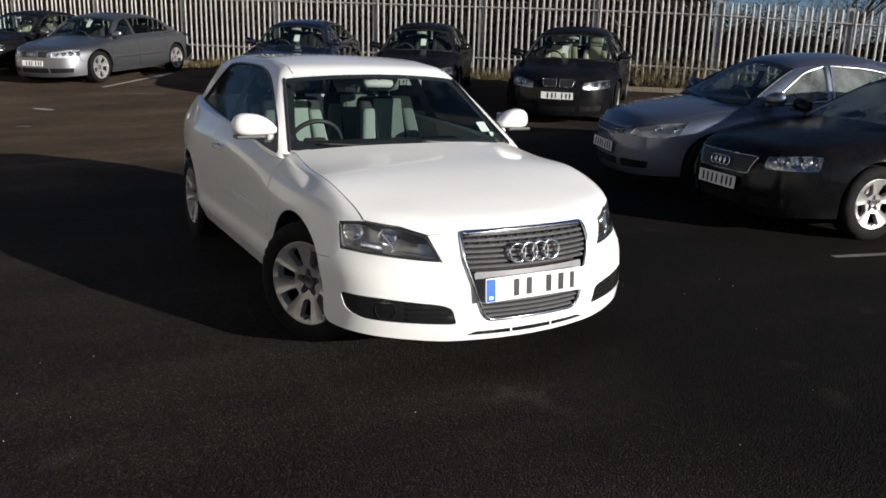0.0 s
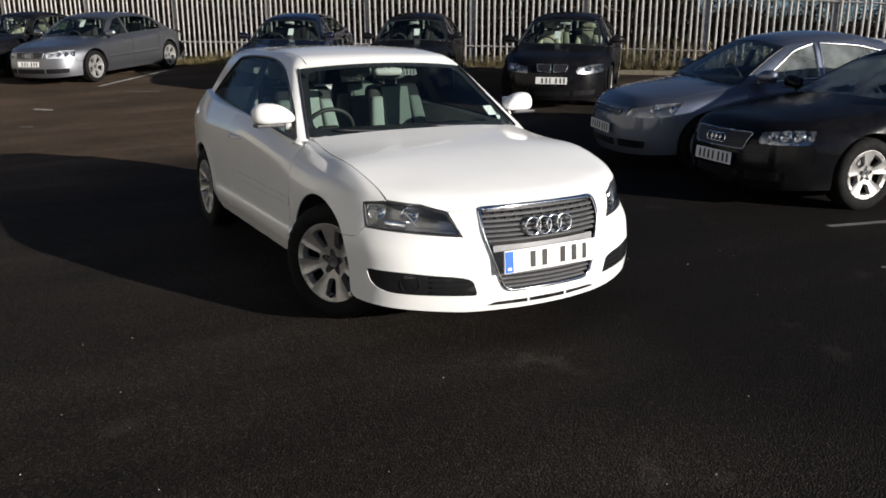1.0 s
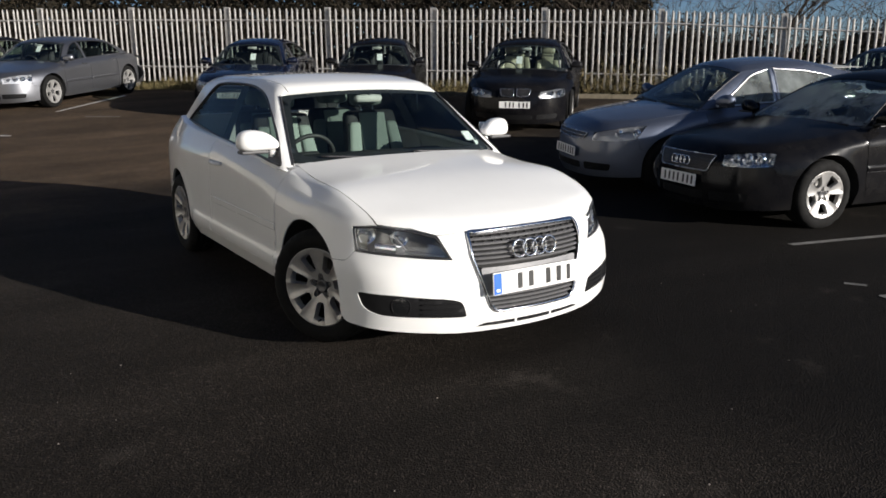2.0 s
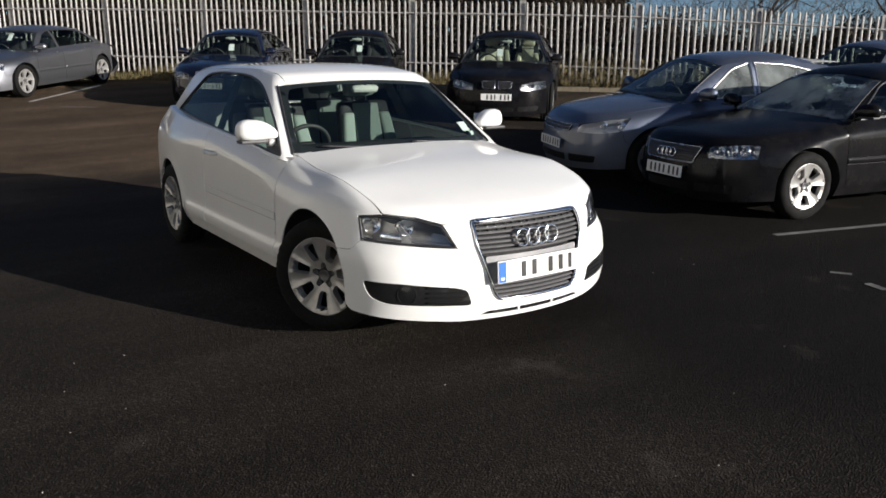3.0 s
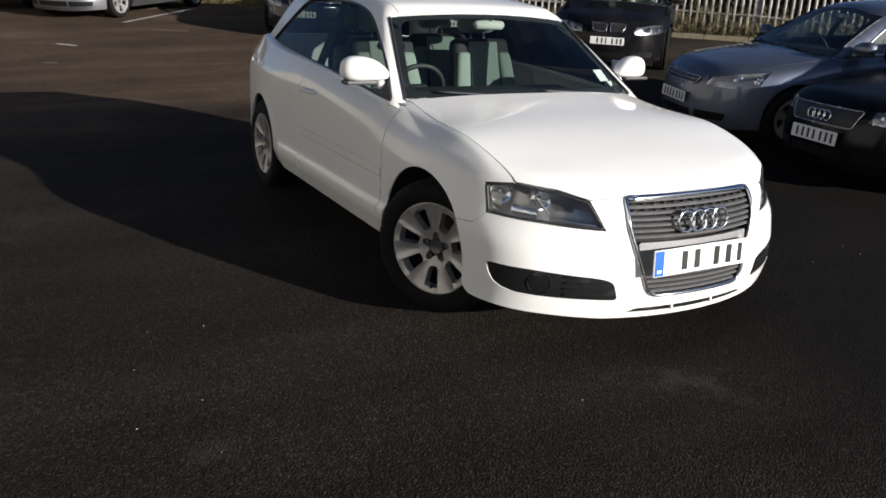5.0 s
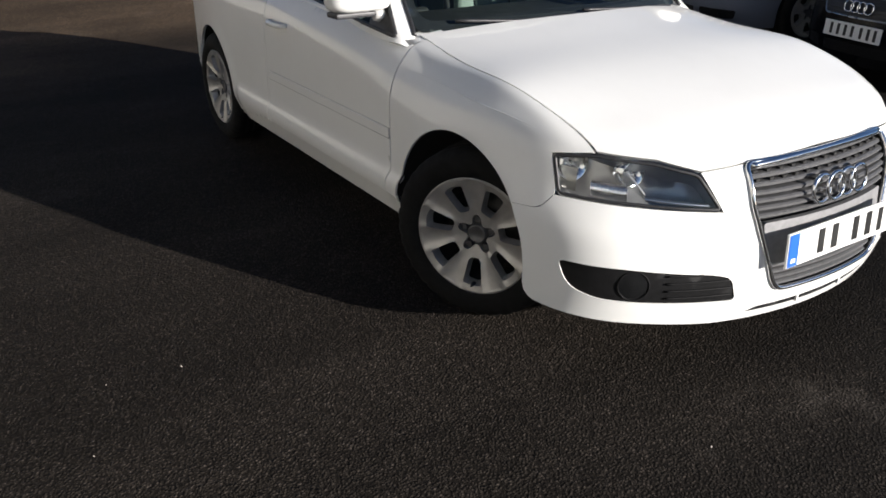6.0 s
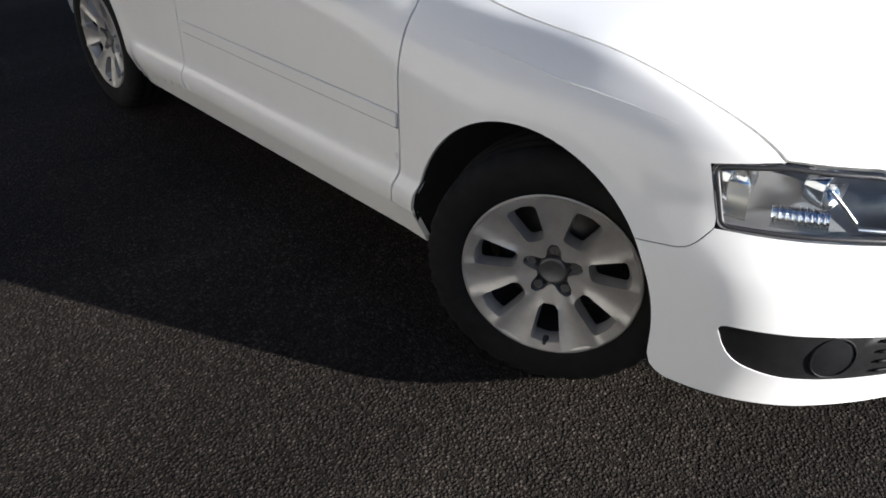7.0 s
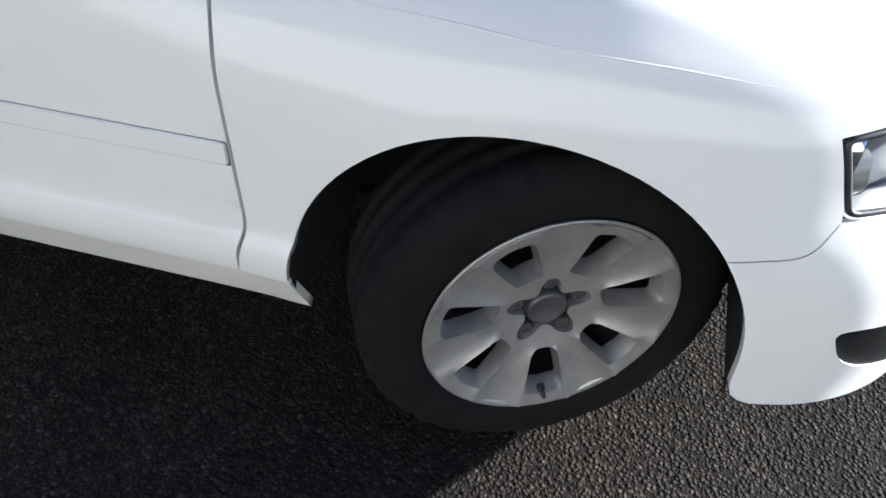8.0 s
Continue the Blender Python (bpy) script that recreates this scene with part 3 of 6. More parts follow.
    me["bolt"] = mesh_of("bolt", *lathe([(0.0005, 0.0005), (0.006, 0.0005), (0.0065, -0.0015), (0.0125, -0.0015), (0.0135, 0.0005), (0.0135, 0.02)], 6), HUB_GREY, False)
    me["recess"] = mesh_of("bolt_recess", *lathe([(0.0005, 0.0), (0.082, 0.0), (0.084, 0.004)], 32), TRIM)
    me["disc"] = mesh_of("brake_disc", *lathe([(0.03, 0.0), (rim * 0.72, 0.0), (rim * 0.72, 0.02), (0.03, 0.02)], 40), DISC_GREY)
    me["valve"] = mesh_of("valve", *lathe([(0.0005, -0.026), (0.0042, -0.026), (0.0048, -0.012), (0.0075, -0.010), (0.0085, 0.0)], 12), TRIM)
    me["hub_y"] = -h * 0.985 + 0.042
    me["h"] = h
    me["rim_r"] = rim
    return me


def add_wheel(me, parent, m, bolts=5, turn=0.0):
    w = place("wheel", me["rim"], parent, m=m)
    place("tyre", me["tyre"], w)
    place("barrel", me["barrel"], w)
    place("spoke_face", me["spoke_face"], w, m=pose(0, 0, 0, 0, turn, 0))
    y = me["hub_y"] - 0.004
    place("hub_cap", me["cap"], w, m=pose(0, y, 0))
    place("bolt_recess", me["recess"], w, m=pose(0, y + 0.014, 0))
    for i in range(bolts):
        a = 2 * math.pi * i / bolts + math.pi / 2
        place("bolt", me["bolt"], w, m=pose(0.056 * math.cos(a), y + 0.001, 0.056 * math.sin(a)))
    place("valve", me["valve"], w, m=pose(0, -me["h"] * 0.80, -me["rim_r"] + 0.024))
    place("brake_disc", me["disc"], w, m=pose(0, me["h"] * 0.1, 0))
    return w


def ring(points, r, n=6, closed=True):
    return tube([tuple(p) for p in points], r, n, closed)


def add_pair(name, me, car, label=""):
    """A part and its mirror image."""
    a = place(name, me, car, label)
    b = place(name, flip(me), car, label)
    return a, b


def number_plate(car, x, z, tilt, marks, y=0.0, band=True, half=0.26, label="number plate with dark bars"):
    bm = box(-0.004, 0.004, -half, half, -0.0555, 0.0555, 0.003)
    me = bpy.data.meshes.new("number_plate")
    bm.to_mesh(me)
    bm.free()
    me.materials.append(PLATE)
    p = place("number_plate", me, car, label, pose(x, y, z, 0, tilt, 0))
    if band:
        part("country_band", box(0.0045, 0.0060, -half + 0.004, -half + 0.050, -0.052, 0.052, 0.0005), PLATE_BLUE, p, "blue band")
        part("country_mark", box(0.0062, 0.0070, -half + 0.016, -half + 0.038, -0.040, -0.026, 0.0003), PLATE, p)
    for s, wd in marks:
        part("character_bar", box(0.0045, 0.0060, s - wd / 2, s + wd / 2, -0.0395, 0.0395, 0.0005), INK, p)
    return p


def build_car(c, name, paint, glass=None):
    """A car with its panels, glass, lamps, wheels and cabin, at the origin."""
    s, glass = Skin(c), glass or GLASS
    st = c.get("step", 0.05)
    fine = c.get("fine", st)
    car = new(name)
    R, ra, L, sill = c["R"], c["arch"], c["base"], c["sill"]
    belt = curve(c["belt"])
    d0 = c["doors"][0]
    low = c.get("door_low", sill + 0.055)                       # foot of the doors
    side = lambda pts, which="body", rr=0.0: s.at("side", dense(fillet(pts, rr, False), 0.02, False), which)
    rnd = lambda pts, rr=0.0: s.at("round", dense(fillet(pts, rr, False), 0.02, False), "body")
    # lamp corners on the skin
    hl = s.flat("round", np.array(c["lamp"], float))
    hl_bot = rnd([hl[1], *hl[2:c["lamp_bottom"] + 1]])          # outer bottom to inner bottom
    hl_poly = fillet([tuple(p) for p in hl], c.get("lamp_round", 0.012))
    # ---- bumper with the wheel cut-outs at its ends
    a_seam = c["seam"]                                          # height at which bumper meets wing
    ang = math.degrees(math.asin((a_seam - R) / ra))
    foot = c["lip"] + c["foot"]
    cx = c.get("arch_x", -0.014)                                # middle of the front arch
    toe = c.get("toe", 0.0)
    arch_front = s.at("side", [(cx + ra + 1.5 * toe, foot - 0.1 * toe), (cx + ra + 0.75 * toe, foot + 0.25 * toe), (cx + ra + 0.25 * toe, foot + 0.75 * toe), (cx + ra, foot + 1.6 * toe)][0 if toe else 3:] + [(cx + ra, (foot + R) / 2 + 0.5 * toe)] + arc(cx, R, ra, 0, ang, 10), "body")
    seam = side([(cx + ra * math.cos(radians(ang)), a_seam), (c["lamp"][1][0] - 0.03, a_seam + 0.008, 0.03), (c["lamp"][1][0], c["lamp"][1][2])])
    ins = hl[c["lamp_bottom"]]
    top_in = hl[c["lamp_bottom"] + 1]
    g = [(y, z) for y, z in c["grille"]]
    gf = s.at("front", np.array(g), "body")
    gu = s.flat("round", gf)
    if c["notch"]:
        mid = np.concatenate([rnd([ins, top_in]), rnd([top_in, gu[1]]), s.at("front", dense(fillet([g[1], *g[2:]], 0.03, False), 0.02, False), "body")])
    else:
        mid = rnd([ins, (0.0, float(gu[-1][1]) if len(g) else float(ins[1]))])
    lowline = s.at("round", dense([(0.0, c["lip"] + c["lip_up"]), (-0.30, c["lip"] + c["lip_up"]), tuple(s.flat("round", arch_front[:1])[0])], 0.02, False), "body")
    half = np.concatenate([arch_front, seam[1:], hl_bot[1:], mid[1:]])
    whole = [s.flat("round", q) for q in (lowline, half)]
    poly = np.concatenate([whole[0], whole[1][1:]])
    mirror = poly[::-1] * np.array([-1, 1])
    outline = np.concatenate([poly, mirror])
    keep = np.ones(len(outline), bool)
    keep[1:] = np.linalg.norm(np.diff(outline, axis=0), axis=1) > 0.002
    outline = outline[keep]
    holes = []
    for h in c["holes"]:
        q = fillet([tuple(p) for p in s.flat("round", np.array(h, float))], 0.02)
        holes += [q, q[::-1] * np.array([-1, 1])]
    for h in c.get("mid_holes", ()):
        holes.append(fillet([tuple(p) for p in s.flat("round", s.at("front", np.array(h, float), "body"))], 0.008))
    bumper = place("front_bumper", panel(s, "round", outline, st, holes, "body", mat=paint, depth=0.014, gap=0.0008, name="front_bumper"), car)
    for i, q in enumerate(holes):
        e = panel(s, "round", q, st, (), "body", off=-0.0035, depth=0.0, mat=INTAKE, name="intake_grille")
        ig = place("intake_grille", e, bumper, "black plastic intake grille")
        if i < 2 * len(c["holes"]):
            lo, hi = q.min(0), q.max(0)
            for k in range(1, 5):
                z = lo[1] + (hi[1] - lo[1]) * k / 5
                us = np.linspace(lo[0], hi[0], 40)
                if c.get("fog"):
                    us = us[23:] if i % 2 == 0 else us[:17]
                ok = inside(q, np.stack([us, us * 0 + z], 1))
                if ok.sum() > 3:
                    line = s.at("round", np.stack([us[ok], us[ok] * 0 + z], 1), "body", -0.001)
                    place("slat", mesh_of("slat", *ring(line, 0.0035, 6, False), INTAKE), bumper)
            if c.get("fog"):
                fy = c["fog"]
                w0 = s.at("round", np.array([s.flat("round", np.array([fy]))[0] * np.array([1 if i % 2 == 0 else -1, 1])]), "body")[0]
                nn = s.normal("body", w0[None])[0]
                m = look(Vector(w0) - Vector(nn) * 0.022, Vector(w0) + Vector(nn)) @ pose(0, 0, 0, 90, 0, 0)
                fl = place("fog_lamp", mesh_of("fog_lamp", *lathe([(0.0455, -0.016), (0.0465, -0.020), (0.049, -0.018), (0.049, 0.02)], 28), INTAKE), bumper, "round fog lamp", m)
                place("reflector", mesh_of("reflector", *lathe([(0.0005, 0.016), (0.018, 0.012), (0.035, 0.0), (0.0465, -0.015)], 28), CHROME), bumper, m=m)
                place("fog_lens", mesh_of("fog_lens", *lathe([(0.0005, -0.022), (0.026, -0.021), (0.0465, -0.017)], 28), LENS), bumper, m=m)
    for y in c.get("slit_bars", ()):
        w0 = s.at("front", np.array([(y, 0.2155)]), "body")[0]
        part("slit_divider", box(-0.02, 0.001, -0.005, 0.005, -0.014, 0.014, 0.001), paint, bumper, "", False, pose(*w0))
    # ---- wings
    J = s.at("round", np.array([hl[0] * (1 - c["lamp_join"]) + hl[-1] * c["lamp_join"]]), "body")[0]
    lamp_outer = s.at("round", dense([hl[1], hl[0]], 0.02, False), "body")
    lamp_top = s.at("round", dense([hl[0], s.flat("round", J[None])[0]], 0.02, False), "body")
    shut = s.at("top", dense(fillet([(J[0], J[1]), *[(x, -y) for x, y in c["shut"]], (c["shut_end"], -c["scuttle"])], 0.15, False), 0.03, False), "body")
    dt = d0 - c["door_edge"][0]                                 # top of the doors' front edge
    door_front = [(dt, belt(np.array([dt]))[0] - 0.01), *[(d0 - o, z) for o, z in c["door_edge"][1:]], (d0 - 0.045, low + 0.045), (d0 - 0.052, low)]
    arch_rear = s.at("side", [(cx - ra, low), (cx - ra, (low + R) / 2)] + arc(cx, R, ra, 180, ang, 30), "body")
    # bottom of wing, up the door edge
    back_edge = side(door_front[::-1], "body", 0.03)
    wing3 = np.concatenate([arch_rear, seam[1:], lamp_outer[1:], lamp_top[1:], shut[1:], back_edge[::-1]])
    wing2 = s.flat("slant", wing3)
    keep = np.ones(len(wing2), bool)
    keep[1:] = np.linalg.norm(np.diff(wing2, axis=0), axis=1) > 0.002
    add_pair("wing", panel(s, "slant", wing2[keep], c.get("fine_wing", fine), (), "body", mat=paint, gap=0.0012, name="wing"), car)
    if c.get("bead"):
        bx = np.linspace(*c["bead"], 40)
        add_pair("pressed_edge", mesh_of("pressed_edge", *tube([tuple(p) for p in s.at("side", np.stack([bx, s.crease(bx) + 0.001], 1), "body", -0.0012)], [0.0012 + 0.0012 * math.sin(math.pi * i / 39) for i in range(40)], 6), paint), car, "pressed crease along the wing")
    # ---- bonnet
    hood_front = [s.at("round", dense([s.flat("round", J[None])[0], *hl[c["lamp_bottom"] + 1:][::-1][1:], *( [gu[1]] if c["notch"] else [])], 0.02, False), "body")] if len(hl) > c["lamp_bottom"] + 2 else \
        [s.at("round", dense([s.flat("round", J[None])[0], top_in] + ([gu[1]] if c["notch"] else []), 0.02, False), "body")]
    zc = gf[0][2] if c["notch"] else c["hood_z"]
    hood_front.append(s.at("round", dense([s.flat("round", hood_front[0][-1:])[0], (0.0, zc)], 0.02, False), "body")[1:])
    (sx0, sz0), _ = c["screen"]
    cowl = s.at("top", np.array([(sx0 + 0.03 - 0.20 * y * y, y) for y in np.linspace(-c["scuttle"], 0, 16)]), "body")
    hood3 = np.concatenate([*hood_front, cowl[::-1], shut[::-1]])
    half2 = s.flat("hood", hood3)
    lastfront = len(hood_front[0]) + len(hood_front[1])
    front2, rear2 = half2[:lastfront], half2[lastfront:]
    fl = np.array([-1, 1])
    # a closed outline: front edge right to left, then back edge left to right
    right = np.concatenate([rear2, front2])       # cowl middle .. shut .. front middle
    outline = np.concatenate([right, (right * fl)[::-1]])
    keep = np.ones(len(outline), bool)
    keep[1:] = np.linalg.norm(np.diff(outline, axis=0), axis=1) > 0.002
    place("bonnet", panel(s, "hood", outline[keep], st, (), "body", mat=paint, gap=0.0045, name="bonnet"), car)
    if not c["notch"]:
        yi, z0 = abs(c["lamp"][c["lamp_bottom"]][1]) + 0.03, float(ins[1]) - 0.012
        nose = fillet([(-yi, z0), (yi, z0), (yi - 0.01, zc + 0.006), (-yi + 0.01, zc + 0.006)], 0.004)
        place("nose_panel", panel(s, "front", nose, st, (), "body", off=-0.005, depth=0, mat=paint, name="nose_panel"), car)
    # ---- scuttle tray below the windscreen
    tray = np.concatenate([[(sx0 + 0.05 - 0.20 * y * y, y) for y in np.linspace(-c["scuttle"] + 0.07, c["scuttle"] - 0.07, 20)], [(sx0 - 0.10 - 0.20 * y * y, y) for y in np.linspace(c["scuttle"] - 0.09, -c["scuttle"] + 0.09, 20)]])
    place("scuttle_tray", panel(s, "top", tray, 0.06, (), "body", off=-0.012, depth=0, mat=TRIM, name="scuttle_tray"), car, "black plastic scuttle below the windscreen")
    xc = d0 + 0.02
    corner = fillet([(xc - 0.16, -c["scuttle"] + 0.10), (xc + 0.10, -c["scuttle"] + 0.08), (xc + 0.06, -c["scuttle"] - 0.085), (xc - 0.16, -c["scuttle"] - 0.11)], 0.01)
    add_pair("pillar_foot", panel(s, "top", corner, 0.03, (), "body", off=-0.004, depth=0, mat=paint, name="pillar_foot"), car)
    # ---- headlamps
    pair = add_pair("headlamp", panel(s, "round", hl_poly, min(st, 0.03), (), "body", off=-0.003, depth=0.0, mat=LENS, name="headlamp"), car, "clear headlamp with chrome reflectors")
    cup = panel(s, "round", hl_poly, st, (), "body", off=-0.11, depth=-0.105, mat=c.get("lamp_inner", TRIM), name="housing")
    for o, me in zip(pair, (cup, flip(cup))):
        place("housing", me, o)
    for k, (fu, fv, rad) in enumerate(c["cups"]):
        lo, hi = hl_poly.min(0), hl_poly.max(0)
        uv = lo + (hi - lo) * np.array([fu, fv])
        w0 = s.at("round", uv[None], "body")[0]
        for sgn, o in zip((1, -1), pair):
            w1 = Vector((w0[0], w0[1] * sgn, w0[2]))
            m = look(w1 - Vector((0.078, 0.012 * -sgn, 0.004)), w1 + Vector((1.0, 0.25 * (-1 if w1.y < 0 else 1) * 0.5, -0.02))) @ pose(0, 0, 0, 90, 0, 0)
            place("reflector", mesh_of("reflector", *lathe([(0.004, 0.045), (rad * 0.45, 0.036), (rad * 0.8, 0.016), (rad, -0.012), (rad * 1.07, -0.010), (rad * 1.08, 0.03)], 28), CHROME), o, "chrome reflector", m)
            place("bulb", mesh_of("bulb", *lathe([(0.0005, 0.002), (0.006, 0.004), (0.008, 0.012), (0.008, 0.045)], 12), SATIN), o, m=m)
    # ---- doors, sills, rear quarter
    xs = c["doors"]
    for i in range(len(xs) - 1):
        a, b = xs[i], xs[i + 1]
        fr = [(dt - 0.005, belt(np.array([dt]))[0] - 0.004, 0.005), *[(a - 0.005 - o, z, 0.03) for o, z in c["door_edge"][1:]], (a - 0.05, low + 0.05, 0.02), (a - 0.052, low, 0.02)] if i == 0 else \
            [(a - 0.005, belt(np.array([a]))[0] - 0.004, 0.005), (a - 0.005, low, 0.03)]
        rear_cut = [(b, low, 0.05), (b, belt(np.array([b]))[0] - 0.004, 0.005)]
        if i == len(xs) - 2 and b < -L + ra + 0.2:
            rear_cut = [(-L + ra + 0.05, low, 0.05), (-L + ra + 0.02, R + 0.16, 0.10), (b, 0.72, 0.1), (b, belt(np.array([b]))[0] - 0.004, 0.005)]
        top = [(x, belt(np.array([x]))[0] - 0.004, 0.2) for x in np.linspace(b, dt if i == 0 else a, 8)[1:-1]]
        me = panel(s, "side", fillet(fr + rear_cut + top, 0.02), fine, (), "body", mat=paint, name="door")
        doors = add_pair("door", me, car)
        for sgn, d in zip((-1, 1), doors):
            hx, hz = b + 0.19, belt(np.array([b + 0.2]))[0] - c["handle_drop"]
            w0 = s.at("side", np.array([(hx, hz)]), "body")[0]
            pts = [(hx + q, sgn * (abs(w0[1]) + h2), hz) for q, h2 in ((-0.09, -0.005), (-0.085, 0.022), (-0.05, 0.034), (0.04, 0.034), (0.075, 0.022), (0.085, -0.005))]
            place("door_handle", mesh_of("door_handle", *tube(pts, [0.010, 0.013, 0.014, 0.013, 0.011, 0.010], 8), paint), d)
            if c.get("moulding"):
                z0, z1 = c["moulding"]
                mxs = np.concatenate([np.linspace(b + 0.03, a - 0.050, 30), [a - 0.0435, a - 0.0395, a - 0.038]])
                grow = np.ones(33)
                grow[-3:] = 0.96, 0.88, 0.78                    # rounded nose
                rows = []
                for fz, of_ in ((0.0, -0.002), (0.02, 0.0035), (0.07, 0.006), (0.93, 0.006), (0.98, 0.0035), (1.0, -0.002)):
                    rows.append(s.at("side", np.stack([mxs, z0 + (z1 - z0) * (0.5 + (fz - 0.5) * grow)], 1), "body", of_))
                    rows[-1][-1] = s.at("side", np.array([(a - 0.0378, z0 + (z1 - z0) * (0.5 + (fz - 0.5) * 0.76))]), "body", -0.002)[0]
                end = len(mxs)
                mm = mesh_of("moulding", [tuple(p) for q in rows for p in q], [(j * end + i, j * end + i + 1, (j + 1) * end + i + 1, (j + 1) * end + i) for j in range(5) for i in range(end - 1)], paint, False)
                place("moulding", mm if sgn < 0 else flip(mm), d, "body-coloured side moulding")
                # dark strip peeking past the moulding draws its thin shadow line
                e0, e1 = b + 0.028, a - 0.0368
                strip = panel(s, "side", fillet([(e0, z0 - 0.0018), (e1, z0 - 0.0018), (e1, z1 + 0.0006), (e0, z1 + 0.0006)], 0.004), 0.05, (), "body", off=0.001, depth=0.0, mat=TRIM, name="moulding_shadow_line")
                place("moulding_shadow_line", strip if sgn < 0 else flip(strip), d)
    xe = xs[-1]
    sl = fillet([(cx - ra + 0.012, sill - 0.022, 0.0), (cx - ra - 0.004, low - 0.0035, 0.006), (-L + ra + 0.012, low - 0.0035, 0.006), (-L + ra, sill - 0.022, 0.0)], 0.004)
    add_pair("sill", panel(s, "side", sl, st, (), "body", off=-0.002, mat=paint, name="sill"), car)
    xt = c["tail_x"]
    # quarter panel round the rear wheel
    q_arch = arch_path(-L, R, ra, sill, sill)
    zt = lambda x: float(c["quarter"](x)) if "quarter" in c else float(belt(np.array([x]))[0] - 0.004)
    if xe < -L + ra + 0.2:
        fore = [(xe - 0.006, zt(xe), 0.005), (xe - 0.006, 0.72, 0.1), (-L + ra + 0.012, R + 0.16, 0.1), (-L + ra + 0.04, low - 0.003, 0.02)]
    else:
        fore = [(xe - 0.006, zt(xe), 0.005), (xe - 0.006, low - 0.003, 0.03)]
    q_out = [tuple(p) for p in fillet(fore, 0.02, False)] + q_arch + [(xt, 0.24), (xt, zt(xt))] + [(x, zt(x)) for x in np.linspace(xt, xe, 12)[1:-1]]
    add_pair("rear_wing", panel(s, "side", np.array(q_out), fine, (), "body", mat=paint, name="rear_wing"), car)
    # tail: one shaped panel, lamps and bumper line
    e3 = s.at("side", np.array([(xt - 0.004, 0.24), (xt - 0.004, zt(xt))]), "body")
    e2 = s.flat("round_back", e3)
    u0 = abs(e2[0][0])
    zz = c["tail_top"]
    u1 = abs(e2[1][0])
    rear = np.array([(-u0, 0.24), (u0, 0.24), (u1, e2[1][1]), (u1 * 0.97, zz), (-u1 * 0.97, zz), (-u1, e2[1][1])])
    place("tail_panel", panel(s, "round_back", rear, st, (), "body", mat=paint, name="tail_panel"), car)
    tl = np.array([(u1 * 0.72, 0.72), (u1 * 0.99, 0.72), (u1 * 0.98, min(zz, 0.90)), (u1 * 0.72, min(zz, 0.90))])
    add_pair("tail_lamp", panel(s, "round_back", fillet([tuple(p) for p in tl], 0.02), 0.04, (), "body", off=0.008, mat=c["red"], name="tail_lamp"), car, "red tail lamp")
    if "deck" in c:
        x0, x1 = c["deck"]
        dk = np.array([(x0, -c["deck_w"]), (x1, -c["deck_w"]), (x1, c["deck_w"]), (x0, c["deck_w"])])
        place("boot_lid", panel(s, "top", fillet([tuple(p) for p in dk], 0.06), st, (), "body", mat=paint, name="boot_lid"), car)
        sd = s.at("side", np.array([(x, zt(x)) for x in np.linspace(xe - 0.01, xt, 20)]), "body")
        up = s.at("top", np.array([(x, -c["deck_w"] - 0.006) for x in np.linspace(xt, xe - 0.01, 20)]), "body")
        add_pair("rear_shoulder", panel(s, "slant", s.flat("slant", np.concatenate([sd, up])), st, (), "body", mat=paint, name="rear_shoulder"), car)
    # ---- cabin: roof, pillars and glass
    (sx1, sz1) = c["screen"][1]
    (bx0, bz0), (bx1, bz1) = c["rear_screen"]
    wy0, wy1 = c["glass_w"]                        # windscreen half widths, bottom and top
    zb, ztop = c["glass_z"]
    bow = c["glass_bow"]
    edge_z = lambda y: ztop + bow * (1 - (y / wy1) ** 2)
    gl2 = [(-wy0, zb, 0.05), (0, zb - 0.005, 0.3), (wy0, zb, 0.05)] + [(y, edge_z(y), 0.015 if abs(y) == wy1 else 0.05) for y in np.linspace(wy1, -wy1, 9)]
    ws_out = fillet(gl2, 0.03)
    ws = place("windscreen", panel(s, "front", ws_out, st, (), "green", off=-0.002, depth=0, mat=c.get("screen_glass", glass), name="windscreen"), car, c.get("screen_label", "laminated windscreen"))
    inner = fillet([(-wy0 + 0.045, zb + 0.035, 0.06), (0, zb + 0.03, 0.3), (wy0 - 0.045, zb + 0.035, 0.06)] + [(y, edge_z(y * 1.04) - 0.022, 0.05) for y in np.linspace(wy1 - 0.036, -wy1 + 0.036, 9)], 0.03)
    place("screen_border", panel(s, "front", ws_out, st, [inner], "green", off=-0.005, depth=0, mat=TRIM, name="screen_border"), ws, "black border of the windscreen")
    # pillar line beside the windscreen
    zs = np.linspace(zb - 0.03, ztop - 0.006, 40)
    wl = lambda z: wy0 + (wy1 - wy0) * (z - zb) / (ztop - zb) + 0.006
    a_line = s.at("front", np.array([(-wl(z), z) for z in zs]), "green")
    for sg in (-1, 1):
        place("screen_seal", mesh_of("screen_seal", *tube([(p[0] + 0.001, -sg * p[1], p[2]) for p in a_line[2:]], 0.0085, 6), TRIM), ws)
    rail_y = c["rail_y"]
    xr0, xr1 = a_line[-1][0], bx1 + 0.02
    rail = s.at("top", np.array([(x, -rail_y + 0.02 * ((x + 1.7) / 1.2) ** 2) for x in np.linspace(xr0 - 0.01, xr1, 24)]), "green")
    c_line = s.at("behind", np.array([(-c["rear_w"][1] - (c["rear_w"][0] - c["rear_w"][1]) * t - 0.006, bz1 - 0.02 + (bz0 + 0.03 - bz1) * t) for t in np.linspace(0, 1, 10)]), "green")
